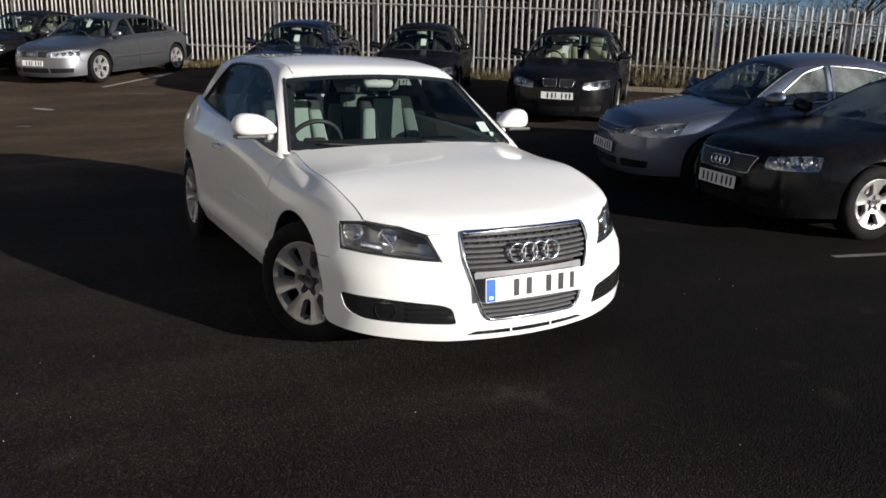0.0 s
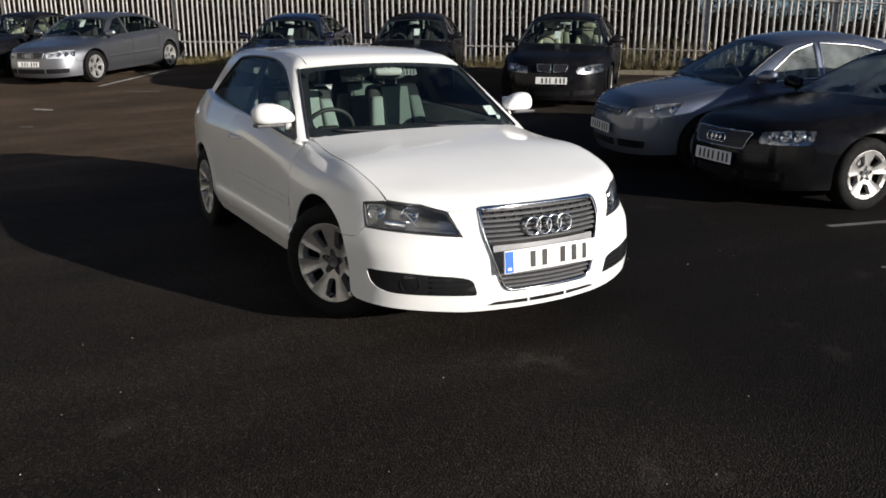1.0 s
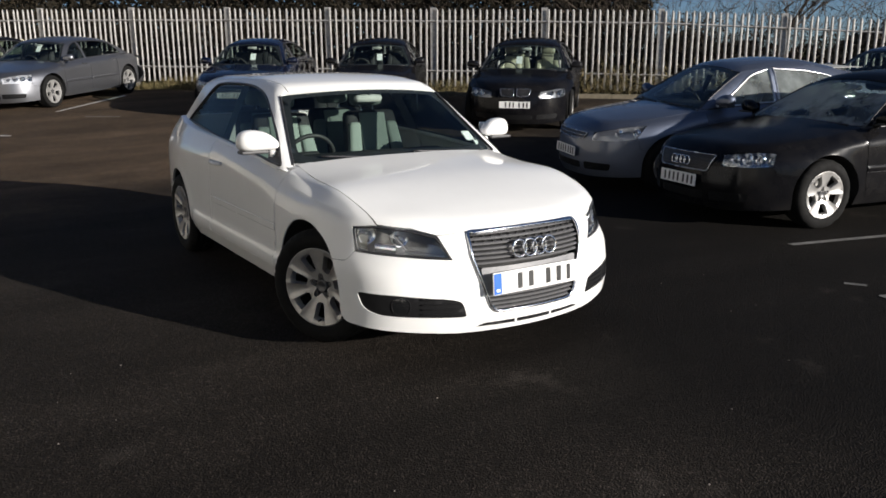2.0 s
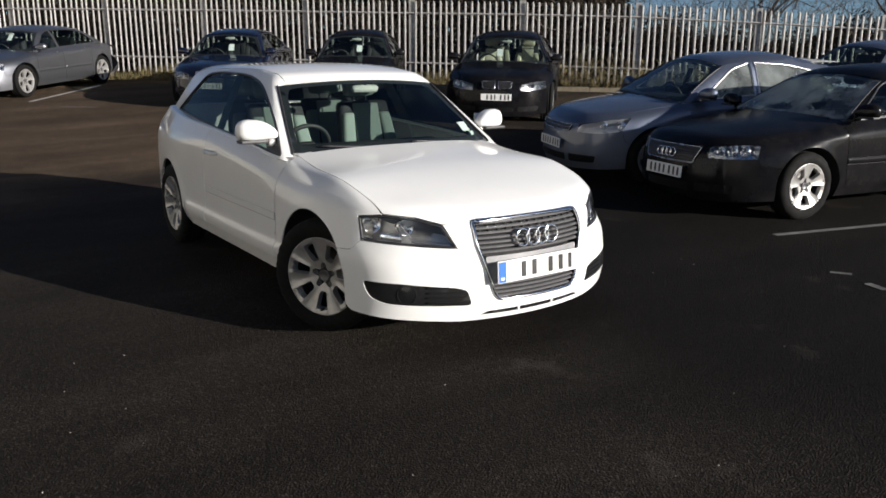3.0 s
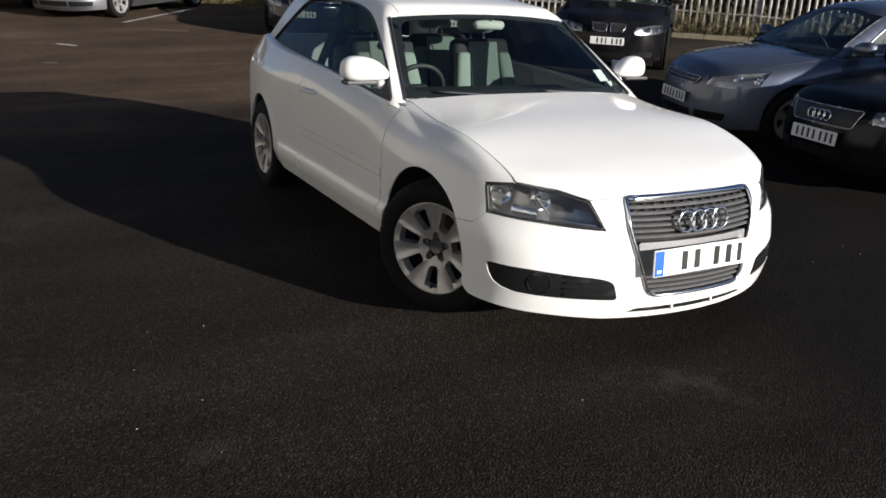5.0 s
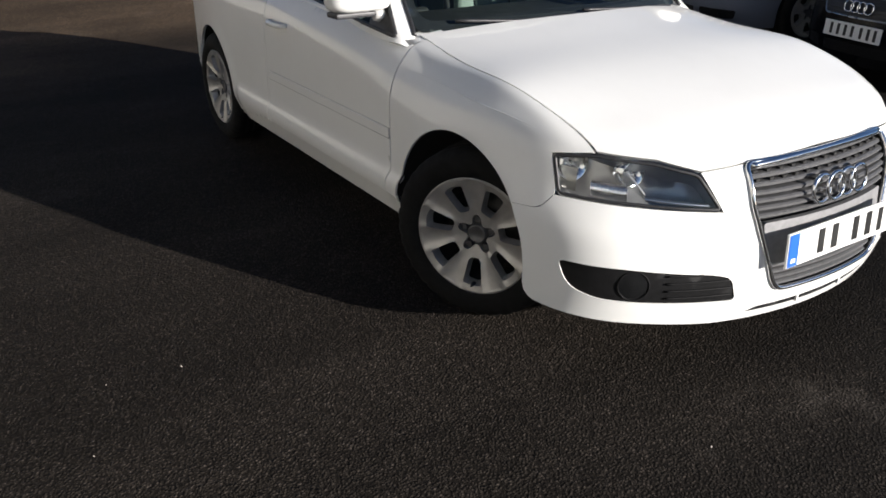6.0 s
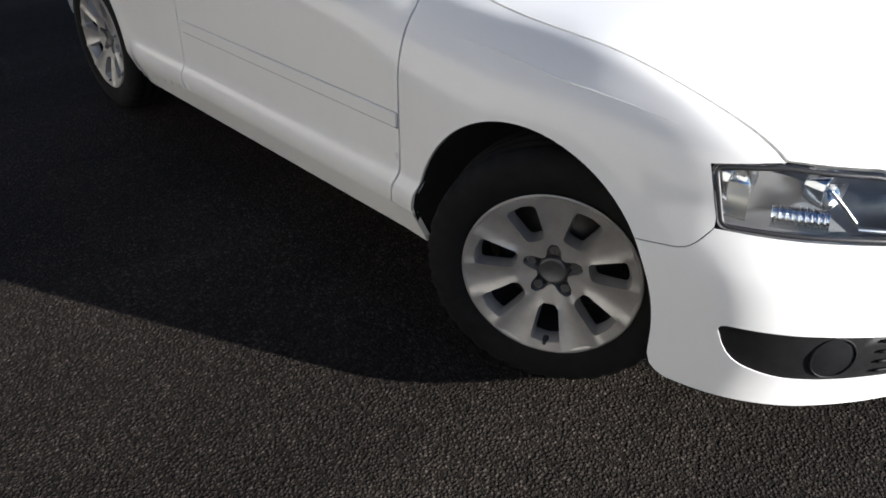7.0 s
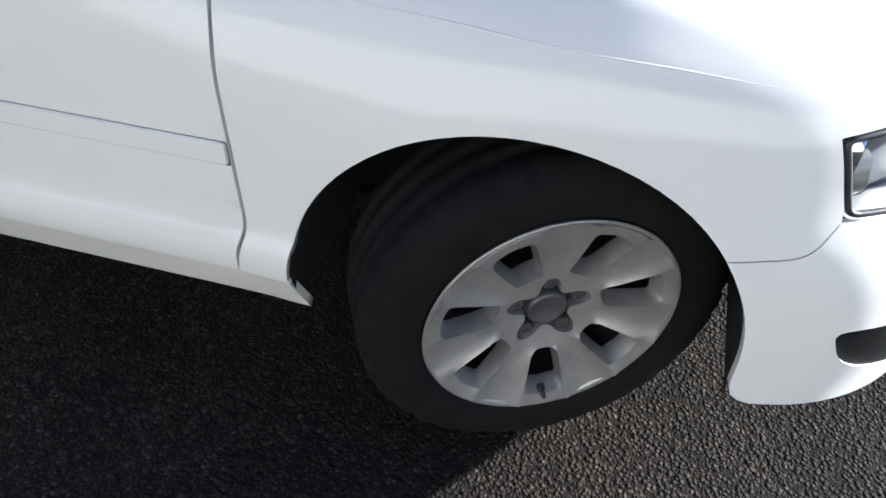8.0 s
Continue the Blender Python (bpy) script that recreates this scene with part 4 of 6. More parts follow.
    base_line = s.at("side", np.array([(x, belt(np.array([x]))[0] - 0.015) for x in np.linspace(c_line[-1][0] + 0.02, a_line[0][0] - 0.0, 30)]), "green")
    frame2 = s.flat("slant", np.concatenate([a_line, rail, c_line, base_line]))
    wx = np.linspace(max(c_line[-1][0] + 0.02, xt), a_line[0][0] + 0.02, 40)
    lo3 = s.at("side", np.array([(x, belt(np.array([x]))[0] - 0.005) for x in wx]), "body")
    hi3 = s.at("side", np.array([(x, belt(np.array([x]))[0] + 0.010) for x in wx]), "green")
    mid3 = (lo3 + hi3) / 2 + np.array([0, -0.004, 0.004])
    vv = [tuple(p) for q in (lo3 - np.array([0, -0.004, 0.012]), lo3 + np.array([0, 0, 0.003]), mid3, hi3 + np.array([0, 0.003, 0])) for p in q]
    ff = [(j * 40 + i, j * 40 + i + 1, (j + 1) * 40 + i + 1, (j + 1) * 40 + i) for j in range(3) for i in range(39)]
    add_pair("waist_strip", mesh_of("waist_strip", vv, ff, c.get("waist_mat", TRIM)), car, "waist strip below the side windows")
    wins = [fillet([(x, belt(np.array([x]))[0] + dz if dz < 0.1 else dz, r) for x, dz, r in w], 0.02) for w in c["windows"]]
    wins3 = [s.at("side", dense(w, 0.02), "green") for w in wins]
    keep = np.ones(len(frame2), bool)
    keep[1:] = np.linalg.norm(np.diff(frame2, axis=0), axis=1) > 0.002
    add_pair("pillar_frame", panel(s, "slant", frame2[keep], fine, [s.flat("slant", w) for w in wins3], "green", mat=paint, depth=0.02, name="pillar_frame"), car)
    for w3, dark in zip(wins3, c["window_dark"]):
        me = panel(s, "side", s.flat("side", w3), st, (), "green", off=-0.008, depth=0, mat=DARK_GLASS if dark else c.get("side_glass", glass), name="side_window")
        pr = add_pair("side_window", me, car)
        seal = mesh_of("window_seal", *ring(s.at("side", s.flat("side", w3), "green", -0.003), c.get("seal", 0.011), 6), c.get("seal_mat", TRIM))
        place("window_seal", seal, pr[0])
        place("window_seal", flip(seal), pr[1])
    hd = s.at("front", np.array([(y, edge_z(y) + 0.007) for y in np.linspace(-wy1, wy1, 16)]), "green")
    for x0, x1 in c.get("b_posts", ()):
        zb0 = belt(np.array([x0]))[0]
        bp = np.array([(x0, zb0 + 0.005), (x1, zb0 + 0.005), (x1 - 0.05, c["post_top"]), (x0 - 0.05, c["post_top"])])
        add_pair("door_post", panel(s, "side", bp, 0.04, (), "green", off=-0.011, depth=0, mat=TRIM, name="door_post"), car, "black door post")
    rf_front = hd[:, :2]
    rr = np.array([(x, -rail_y + 0.02 * ((x + 1.7) / 1.2) ** 2 + 0.004) for x in np.linspace(xr0 - 0.01, xr1, 24)])
    roof_out = np.concatenate([rf_front, (rr * np.array([1, -1])), rr[::-1]])
    place("roof", panel(s, "top", roof_out, st, (), "green", mat=paint, name="roof"), car)
    rw0, rw1 = c["rear_w"]
    rg = fillet([(-rw1, bz1 - 0.03, 0.05), (-rw0, bz0 + 0.02, 0.05), (rw0, bz0 + 0.02, 0.05), (rw1, bz1 - 0.03, 0.05)], 0.03)
    place("rear_window", panel(s, "behind", rg, st, (), "green", off=-0.002, depth=0, mat=DARK_GLASS, name="rear_window"), car, "tinted rear window")
    # ---- floor pan and wheel housings
    part("floor_pan", box(-L - 0.5, c["nose"][0][1] - 0.30, -c["w"] + 0.30, c["w"] - 0.30, sill - 0.03, sill + 0.02, 0.01), DARK, car)
    for ax in (0.0, -L):
        for sg in (-1, 1):
            v, f = [], []
            n = 28
            path = dense(np.array(arch_path(ax, R, ra, c["lip"] + c["foot"] if ax == 0 else sill, sill, cx if ax == 0 else -0.014)), 0.05, False)
            n = len(path) - 1
            lip3 = s.at("side", path, "body")
            prof = [(ra - 0.001, 0.006, None), (ra + 0.004, 0.05, None), (ra + 0.004, 0, c["w"] - 0.33), (0.05, 0, c["w"] - 0.34)]
            for r, dy, y in prof:
                for (px, pz), p3 in zip(path, lip3):
                    k = r / ra
                    v.append((ax + (px - ax) * k, sg * ((abs(p3[1]) - dy) if y is None else y), R + (pz - R) * k))
            for j in range(len(prof) - 1):
                for i in range(n):
                    q = j * (n + 1) + i
                    f.append((q, q + 1, q + n + 2, q + n + 1))
            place("arch_liner", mesh_of("arch_liner", v, f, DARK), car, "black wheel arch liner")
    # ---- wheels
    wm = wheel_meshes(*c["wheel"])
    track = c["track"]
    for ax, steer in ((0.0, c.get("steer", 0.0)), (-L, 0.0)):
        for sg in (-1, 1):
            m = pose(ax + (c.get("steer_x", 0.0) if ax == 0 else 0), sg * track, R, 0, 0, steer + (180 if sg > 0 else 0))
            add_wheel(wm, car, m, 5, c.get("wheel_turn", 7.0) if ax else c.get("wheel_turn_f", 0.0))
    # ---- mirrors
    mx, my, mz = c["mirror"]
    for sg in (-1, 1):
        bm = bmesh.new()
        bmesh.ops.create_uvsphere(bm, u_segments=24, v_segments=14, radius=1.0)
        for v in bm.verts:
            x, y, z = v.co
            x = x if x > 0 else x * 0.55
            e = c.get("mirror_e", 0.72)
            q = [math.copysign(abs(k) ** e, k) for k in (x, y, z)]
            ty = 1.0 + 0.18 * q[1]
            tail = max(0.0, -q[1])
            v.co = Vector((q[0] * 0.080 + 0.02 * q[1] * -1, q[1] * 0.122, (q[2] * 0.076 * (1 - 0.45 * tail ** 2) if q[2] > 0 else q[2] * 0.046) * ty - 0.012 * tail ** 2))
        bm.transform(Matrix.Translation((mx, sg * (my + 0.10), mz)) @ Matrix.Diagonal((1, sg, 1, 1)))
        if sg < 0:
            bmesh.ops.reverse_faces(bm, faces=bm.faces)
        shell = part("door_mirror", bm, c.get("mirror_mat", paint), car, "body-coloured door mirror", True)
        part("mirror_glass", box(mx - 0.056, mx - 0.050, sg * (my + 0.10) - 0.085, sg * (my + 0.10) + 0.085, mz - 0.05, mz + 0.05, 0.002), CHROME, shell)
        part("mirror_base", box(mx - 0.03, mx + 0.06, sg * (my + 0.13) - 0.085, sg * (my + 0.13) + 0.085, mz - 0.060, mz - 0.040, 0.007), TRIM, shell)
        v, f = tube([(mx + 0.02, sg * (my - 0.06), mz - 0.075), (mx + 0.01, sg * (my + 0.03), mz - 0.06)], [0.03, 0.024], 10)
        place("mirror_arm", mesh_of("mirror_arm", v, f, c.get("mirror_mat", paint)), shell)
    if "sail" in c:
        side_sail = panel(s, "side", fillet([(x, float(belt(np.array([x]))[0]) + dz, r) for x, dz, r in c["sail"]], 0.01), 0.03, (), "green", off=0.002, mat=TRIM, name="mirror_sail")
        add_pair("mirror_sail", side_sail, car, "black plastic corner behind the mirror")
    # ---- seats, dashboard and steering wheel
    def seat(x, y, light, w=0.26, head=True):
        so = part("seat", box(x - 0.05, x + 0.42, y - w, y + w, c["seat_z"] - 0.12, c["seat_z"] + 0.06, 0.05), light, car, "", True)
        bk = box(-0.05, 0.06, -w, w, 0, 0.60, 0.045)
        for v in bk.verts:
            v.co.y *= 1 - 0.22 * max(0, v.co.z - 0.25) / 0.35
        part("backrest", bk, SEAT_DARK, so, "", True, pose(x, y, c["seat_z"], 0, -16, 0))
        ins_b = box(0.045, 0.072, -w * 0.42, w * 0.42, 0.08, 0.57, 0.012)
        for q in (-1, 1):
            wing_b = box(0.01, 0.085, min(q * w * 0.54, q * w * 1.0), max(q * w * 0.54, q * w * 1.0), 0.05, 0.50, 0.03)
            for v in wing_b.verts:
                v.co.y *= 1 - 0.24 * max(0, v.co.z - 0.20) / 0.30
            part("bolster", wing_b, light, so, "pale cloth bolster", True, pose(x, y, c["seat_z"], 0, -16, 0))
        part("backrest_panel", ins_b, light, so, "pale cloth panel", True, pose(x, y, c["seat_z"], 0, -16, 0))
        if head:
            part("headrest", box(-0.05, 0.05, -0.13, 0.13, 0.64, 0.80, 0.045), light, so, "", True, pose(x, y, c["seat_z"], 0, -16, 0))
            for q in (-0.05, 0.05):
                v, f = tube([(0, q, 0.56), (0, q, 0.67)], 0.006, 8)
                place("headrest_post", mesh_of("headrest_post", v, f, CHROME), so, m=pose(x, y, c["seat_z"], 0, -16, 0))
    sm = c.get("seat_mat", SEAT_DARK)
    sxp = sx1 - 0.52
    for y in (-0.36, 0.36):
        seat(sxp, y, sm)
    seat(-L + 0.62 if "deck" not in c else sxp - 0.85, -0.30, sm, 0.28)
    seat(-L + 0.62 if "deck" not in c else sxp - 0.85, 0.30, sm, 0.28)
    dz = zb
    bmd = box(sx0 - 0.62, sx0 - 0.02, -wy0 + 0.04, wy0 - 0.04, dz - 0.30, dz - 0.02, 0.05)
    for v in bmd.verts:
        if v.co.x > sx0 - 0.3:
            v.co.z -= 0.03
        v.co.x -= 0.20 * v.co.y ** 2
    part("dashboard", bmd, DASH, car, "dark plastic dashboard", True)
    cir = [(0, 0.18 * math.cos(t), 0.18 * math.sin(t)) for t in np.linspace(0, 2 * math.pi, 40, endpoint=False)]
    sw = place("steering_wheel", mesh_of("steering_wheel", *tube(cir, 0.015, 8, True), DASH), car, "", pose(sx0 - 0.70, -0.36, dz - 0.06, 0, 24, 0))
    part("hub", box(-0.03, 0.02, -0.075, 0.075, -0.07, 0.05, 0.02), DASH, sw, "", True)
    for a in (0, 180, 270):
        part("spoke", box(-0.008, 0.008, 0.06, 0.175, -0.018, 0.018, 0.006), SATIN, sw, "", False, pose(0, 0, 0, a, 0, 0))
    mr = place("interior_mirror", mesh_of("interior_mirror", *tube([(0, -0.098, 0), (0, -0.092, 0.002), (0, -0.085, 0.003), (0, 0, 0.006), (0, 0.085, 0.003), (0, 0.092, 0.002), (0, 0.098, 0)], [0.010, 0.019, 0.024, 0.028, 0.024, 0.019, 0.010], 12), c.get("mirror_back", PILLAR_LINING)), car, "", pose(sx1 + 0.035, 0, ztop - 0.035))
    v, f = tube([(0.0, 0, 0.02), (0.012, 0, 0.035)], 0.012, 8)
    place("mirror_stem", mesh_of("mirror_stem", v, f, TRIM), mr)
    part("headlining", box(bx1 + 0.1, sx1 - 0.08, -wy1 + 0.06, wy1 - 0.06, sz1 - 0.035, sz1 - 0.03, 0.0), PILLAR_LINING, car)
    # wipers at the foot of the screen
    for y0, y1 in c["wipers"]:
        pts = s.at("front", np.array([(y0 + (y1 - y0) * t, zb - 0.012 + c.get("wiper_rise", 0.03) * t) for t in np.linspace(0, 1, 12)]), "green", 0.018)
        wp = place("wiper", mesh_of("wiper", *tube([tuple(p) for p in pts], 0.008, 6), TRIM), car, "black windscreen wiper")
    return car, s


# ---- ground: flat by the white car, rising gently towards the fence ----
AHEAD = np.array([-0.842, 0.54])
START = np.array([3.9, -2.5])


def ground_z(x, y):
    d = (np.asarray(x) - START[0]) * AHEAD[0] + (np.asarray(y) - START[1]) * AHEAD[1]
    return 0.07 * 0.7 * (np.logaddexp(0, (d - 9.3) / 0.7) - np.logaddexp(0, (d - 22.0) / 0.7))


def build_ground():
    ds = np.concatenate([[-600, -200, -60, -20, -8, 0, 4], np.arange(6, 26, 0.5), [28, 32, 40, 60, 120, 300, 700]])
    ls = np.concatenate([[-700, -250, -90, -40], np.arange(-24, 25, 2.0), [40, 90, 250, 700]])
    side = np.array([-AHEAD[1], AHEAD[0]])
    v, f = [], []
    for d in ds:
        for q in ls:
            p = START + AHEAD * d + side * q
            v.append((p[0], p[1], float(ground_z(p[0], p[1]))))
    n = len(ls)
    for i in range(len(ds) - 1):
        for j in range(n - 1):
            f.append((i * n + j, i * n + j + 1, (i + 1) * n + j + 1, (i + 1) * n + j))
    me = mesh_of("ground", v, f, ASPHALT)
    if me.polygons[0].normal.z < 0:
        me.flip_normals()
    tagged(new("ground", me), "dark worn asphalt car park with pale scuffs", "ground", kind="structure")


build_ground()


def put(car, x, y, heading):
    """Stands a car on the ground with its front axle over (x, y)."""
    a = radians(heading)
    f, l = np.array([math.cos(a), math.sin(a)]), np.array([-math.sin(a), math.cos(a)])
    base = car["base_length"]
    p = np.array([x, y])
    z = lambda q: float(ground_z(q[0], q[1]))
    zf, zr = z(p), z(p - f * base)
    zl, zs = z(p + l * 0.75 - f * base / 2), z(p - l * 0.75 - f * base / 2)
    fx = Vector((f[0] * base, f[1] * base, zf - zr)).normalized()
    ly = Vector((l[0] * 1.5, l[1] * 1.5, zl - zs)).normalized()
    up = fx.cross(ly).normalized()
    ly = up.cross(fx)
    m = Matrix((fx, ly, up)).transposed().to_4x4()
    m.translation = (x, y, zf)
    car.matrix_basis = m
    return car


RED = varied("red_lens", (0.25, 0.01, 0.01), 0.15, coat=0.6)

HATCH = dict(
    R=0.316, arch=0.362, base=2.578, w=0.885, sill=0.258, floor=0.10, lip=0.178, lip_up=0.0,
    fx=0.08, fk=0.38, nose_lean=0.24, rx=-2.2, rk=0.095, nk=0.37, nk4=0.40, nk4_low=0.22, kf=0.075, kt=0.10, crown=0.055, swell=0.5, kx=0.03, krear=0.05, tuck=0.42, door_low=0.332, mirror_e=0.74, sail=[(-0.525, 0.008, 0.0), (-0.735, 0.008, 0.01), (-0.755, 0.140, 0.02)], pivot=-0.3, chamfer=0.45, chamfer_front=0.4, fall=0.5, bulge=0.005, ledge=0.022, chamfer_rear=0.14, kside=-0.055, foot=0.042, toe=0.03, waist_mat=WHITE, b_posts=[(-1.55, -1.70)], post_top=1.35,
    top=[(-3.4, 1.25), (-2.65, 1.22), (-1.5, 1.10), (-0.80, 1.005), (-0.55, 0.968), (-0.18, 0.915), (0.18, 0.865), (0.40, 0.818), (0.60, 0.765), (0.75, 0.710), (0.88, 0.62)],
    nose=[(0.10, 0.80), (0.17, 0.850), (0.26, 0.880), (0.49, 0.866), (0.60, 0.850), (0.68, 0.828), (0.76, 0.77)],
    tail=[(0.10, -3.25), (0.30, -3.40), (0.60, -3.42), (0.95, -3.40), (1.15, -3.36)],
    roof=[(-3.2, 1.345), (-2.6, 1.412), (-1.9, 1.425), (-1.4, 1.418), (-0.95, 1.352), (-0.6, 1.25)],
    crease=[(-3.3, 0.87), (-2.6, 0.875), (-1.5, 0.868), (-0.3, 0.810), (-0.02, 0.793), (0.18, 0.777), (0.31, 0.758), (0.6, 0.70)],
    belt=[(-3.2, 1.062), (-2.7, 1.024), (-1.45, 0.962), (-0.55, 0.897), (-0.3, 0.880)],
    screen=((-0.42, 0.93), (-0.955, 1.335)), rear_screen=((-3.22, 1.06), (-2.96, 1.33)),
    bow_rise=0.38, gw=0.80, glean=0.47, gmid=1.3, gtaper=0.03, kroof=0.07, roof_bow=0.09, kscreen=0.03, scuttle=0.710, shut=[(0.27, 0.735), (0.06, 0.744), (-0.2, 0.729)], shut_end=-0.44, door_edge=[0.055, (0.043, 0.83), (0.034, 0.76), (0.032, 0.66), (0.031, 0.42)], bead=(-0.40, 0.33), handle_drop=0.13, moulding=(0.546, 0.588),
    doors=[-0.395, -1.68], seam=0.524, lamp_join=1.0,
    lamp=[(0.393, -0.782, 0.700), (0.438, -0.794, 0.581), (0.628, -0.646, 0.570), (0.772, -0.437, 0.555), (0.706, -0.483, 0.669), (0.611, -0.576, 0.701), (0.487, -0.695, 0.715)], lamp_bottom=3,
    grille=[(0.0, 0.690), (-0.345, 0.680), (-0.350, 0.575), (-0.268, 0.315), (-0.235, 0.284), (0.0, 0.280)], notch=True,
    holes=[[(0.485, -0.816, 0.391), (0.509, -0.809, 0.332), (0.540, -0.796, 0.303), (0.603, -0.756, 0.283), (0.697, -0.647, 0.276), (0.823, -0.383, 0.266), (0.819, -0.408, 0.347), (0.798, -0.459, 0.363), (0.658, -0.697, 0.388)]],
    mid_holes=[[(-0.34, 0.206), (0.0, 0.203), (0.34, 0.206), (0.29, 0.226), (0.0, 0.228), (-0.29, 0.226)]], slit_bars=(-0.113, 0.113), fog=(0.665, -0.668, 0.333),
    cups=[(0.225, 0.68, 0.047), (0.57, 0.60, 0.041)], lamp_inner=LAMP_GREY,
    glass_w=(0.718, 0.578), glass_z=(0.918, 1.292), glass_bow=0.030, rail_y=0.535, rear_w=(0.58, 0.47), tail_x=-2.578 - 0.50, tail_top=1.055,
    windows=[[(-0.53, 0.010, 0.02), (-1.2, 0.010, 0.1), (-2.0, 0.010, 0.1), (-2.855, 0.010, 0.03), (-2.545, 1.262, 0.2), (-2.40, 1.338, 0.08), (-2.10, 1.356, 0.15), (-1.60, 1.352, 0.15), (-1.38, 1.334, 0.12), (-1.18, 1.292, 0.10), (-0.97, 1.196, 0.2), (-0.745, 1.068, 0.2)]], window_dark=[True],
    wheel=(0.316, 0.212, 0.205, 7, 0.092, 0.192, 0.023, 0.038, 1.0), track=0.765, steer=29.0, steer_x=0.034, arch_x=0.006,
    mirror=(-0.69, 0.770, 1.03), seat_z=0.56, wipers=[(0.60, 0.05), (0.0, -0.55)], red=RED, seat_mat=SEAT_LIGHT, step=0.035, fine=0.022, fine_wing=0.014, seal=0.009)


def variant(**kw):
    c = dict(HATCH)
    c.update(kw)
    return c


def finish(car, c, label, category="car"):
    car["base_length"] = c["base"]
    tagged(car, label, category, "parked cars")
    return car


# ---- the white hatchback ----
white_car, wskin = build_car(HATCH, "hatchback_car", WHITE)
finish(white_car, HATCH, "white three-door hatchback with chrome grille and turned front wheels")
put(white_car, 0.0, 0.02, 0.0)


# its grille: chrome surround, slats, four rings and the plate
def hero_grille():
    c, s = HATCH, wskin
    half = [(-y, z) for y, z in c["grille"][1:][::-1]]
    out = [(y, z) for y, z in c["grille"][1:]][:-1] + [(y, z) for y, z in half][1:]
    loop = dense(fillet(out, 0.03), 0.02)
    back = place("grille", panel(s, "front", loop, 0.05, (), "body", off=-0.055, depth=-0.05, mat=DARK, name="grille"), white_car, "dark slatted grille in a chrome surround")
    pts = s.at("front", loop, "body", 0.004)
    v, f = tube([tuple(p) for p in pts], 0.008, 8, True)
    place("grille_surround", mesh_of("grille_surround", v, f, CHROME), back, "chrome surround")
    ys = np.linspace(-0.325, 0.325, 30)
    bar = s.at("front", np.stack([ys, 0.672 + 0.006 * (1 - (ys / 0.33) ** 2)], 1), "body", 0.003)
    place("top_bar", mesh_of("top_bar", *tube([tuple(p) for p in bar], 0.011, 10), CHROME), back, "chrome top bar")
    def slat(z, h, depth=-0.012, mat=GRILLE_GREY):
        ys = np.linspace(-0.36, 0.36, 61)
        ok = inside(loop, np.stack([ys, ys * 0 + z], 1))
        ys = ys[ok]
        mid = s.at("front", np.stack([ys, ys * 0 + z], 1), "body", depth)
        n = len(ys)
        ring_pts = [(0.0, h / 2), (0.007, h / 4), (0.007, -h / 4), (0.0, -h / 2), (-0.03, -h / 2), (-0.03, h / 2)]
        vs = [(p[0] + a, p[1], p[2] + b) for p in mid for a, b in ring_pts]
        fs = [(i * 6 + k, i * 6 + (k + 1) % 6, (i + 1) * 6 + (k + 1) % 6, (i + 1) * 6 + k) for i in range(n - 1) for k in range(6)]
        me = mesh_of("slat", vs, fs, mat, False)
        place("slat", me, back)
    for z in (0.672, 0.648, 0.624, 0.600, 0.576, 0.552, 0.528, 0.364, 0.342, 0.320, 0.298):
        slat(z, 0.0155)
    for z in (0.660, 0.636):
        for k in range(-6, 7):
            w0 = s.at("front", np.array([(k * 0.052, z)]), "body", -0.016)[0]
            part("grille_stud", box(-0.01, 0.006, -0.008, 0.008, -0.006, 0.006, 0.001), DARK, back, "", False, pose(*w0))
    w0 = s.at("front", np.array([(0.0, 0.435)]), "body")[0]
    rect = fillet([(-0.290, 0.368), (0.290, 0.368), (0.304, 0.506), (-0.304, 0.506)], 0.012)
    place("plate_carrier", panel(s, "front", rect, 0.05, (), "body", off=-0.004, depth=0.02, mat=CARRIER_GREY, name="plate_carrier"), back, "grey plate carrier")
    number_plate(white_car, w0[0] + 0.030, 0.437, -4.0, [(-0.120, 0.030), (-0.050, 0.030), (0.060, 0.030), (0.130, 0.030), (0.195, 0.024)], label="white number plate with a blue band", y=-0.004, half=0.284)
    for k in range(4):
        cy = (k - 1.5) * 0.062
        w1 = s.at("front", np.array([(cy, 0.585)]), "body")[0]
        cir = [(0.0, 0.043 * math.cos(t), 0.043 * math.sin(t)) for t in np.linspace(0, 2 * math.pi, 36, endpoint=False)]
        v, f = tube(cir, 0.0065, 8, True)
        place("emblem_ring", mesh_of("emblem_ring", v, f, CHROME), back, "chrome ring", pose(w1[0] + 0.014 + 0.003 * (k % 2), cy, 0.585, 0, -8, 0))


CARRIER_GREY = varied("carrier_grey", (0.20, 0.20, 0.205), 0.45, scale=40, amount=0.15)
CREAM_LENS = varied("pale_reflector", (0.30, 0.29, 0.26), 0.25, 0.5, scale=40)
GRILLE_GREY = varied("grille_grey", (0.085, 0.085, 0.088), 0.38, scale=40, amount=0.2)
hero_grille()


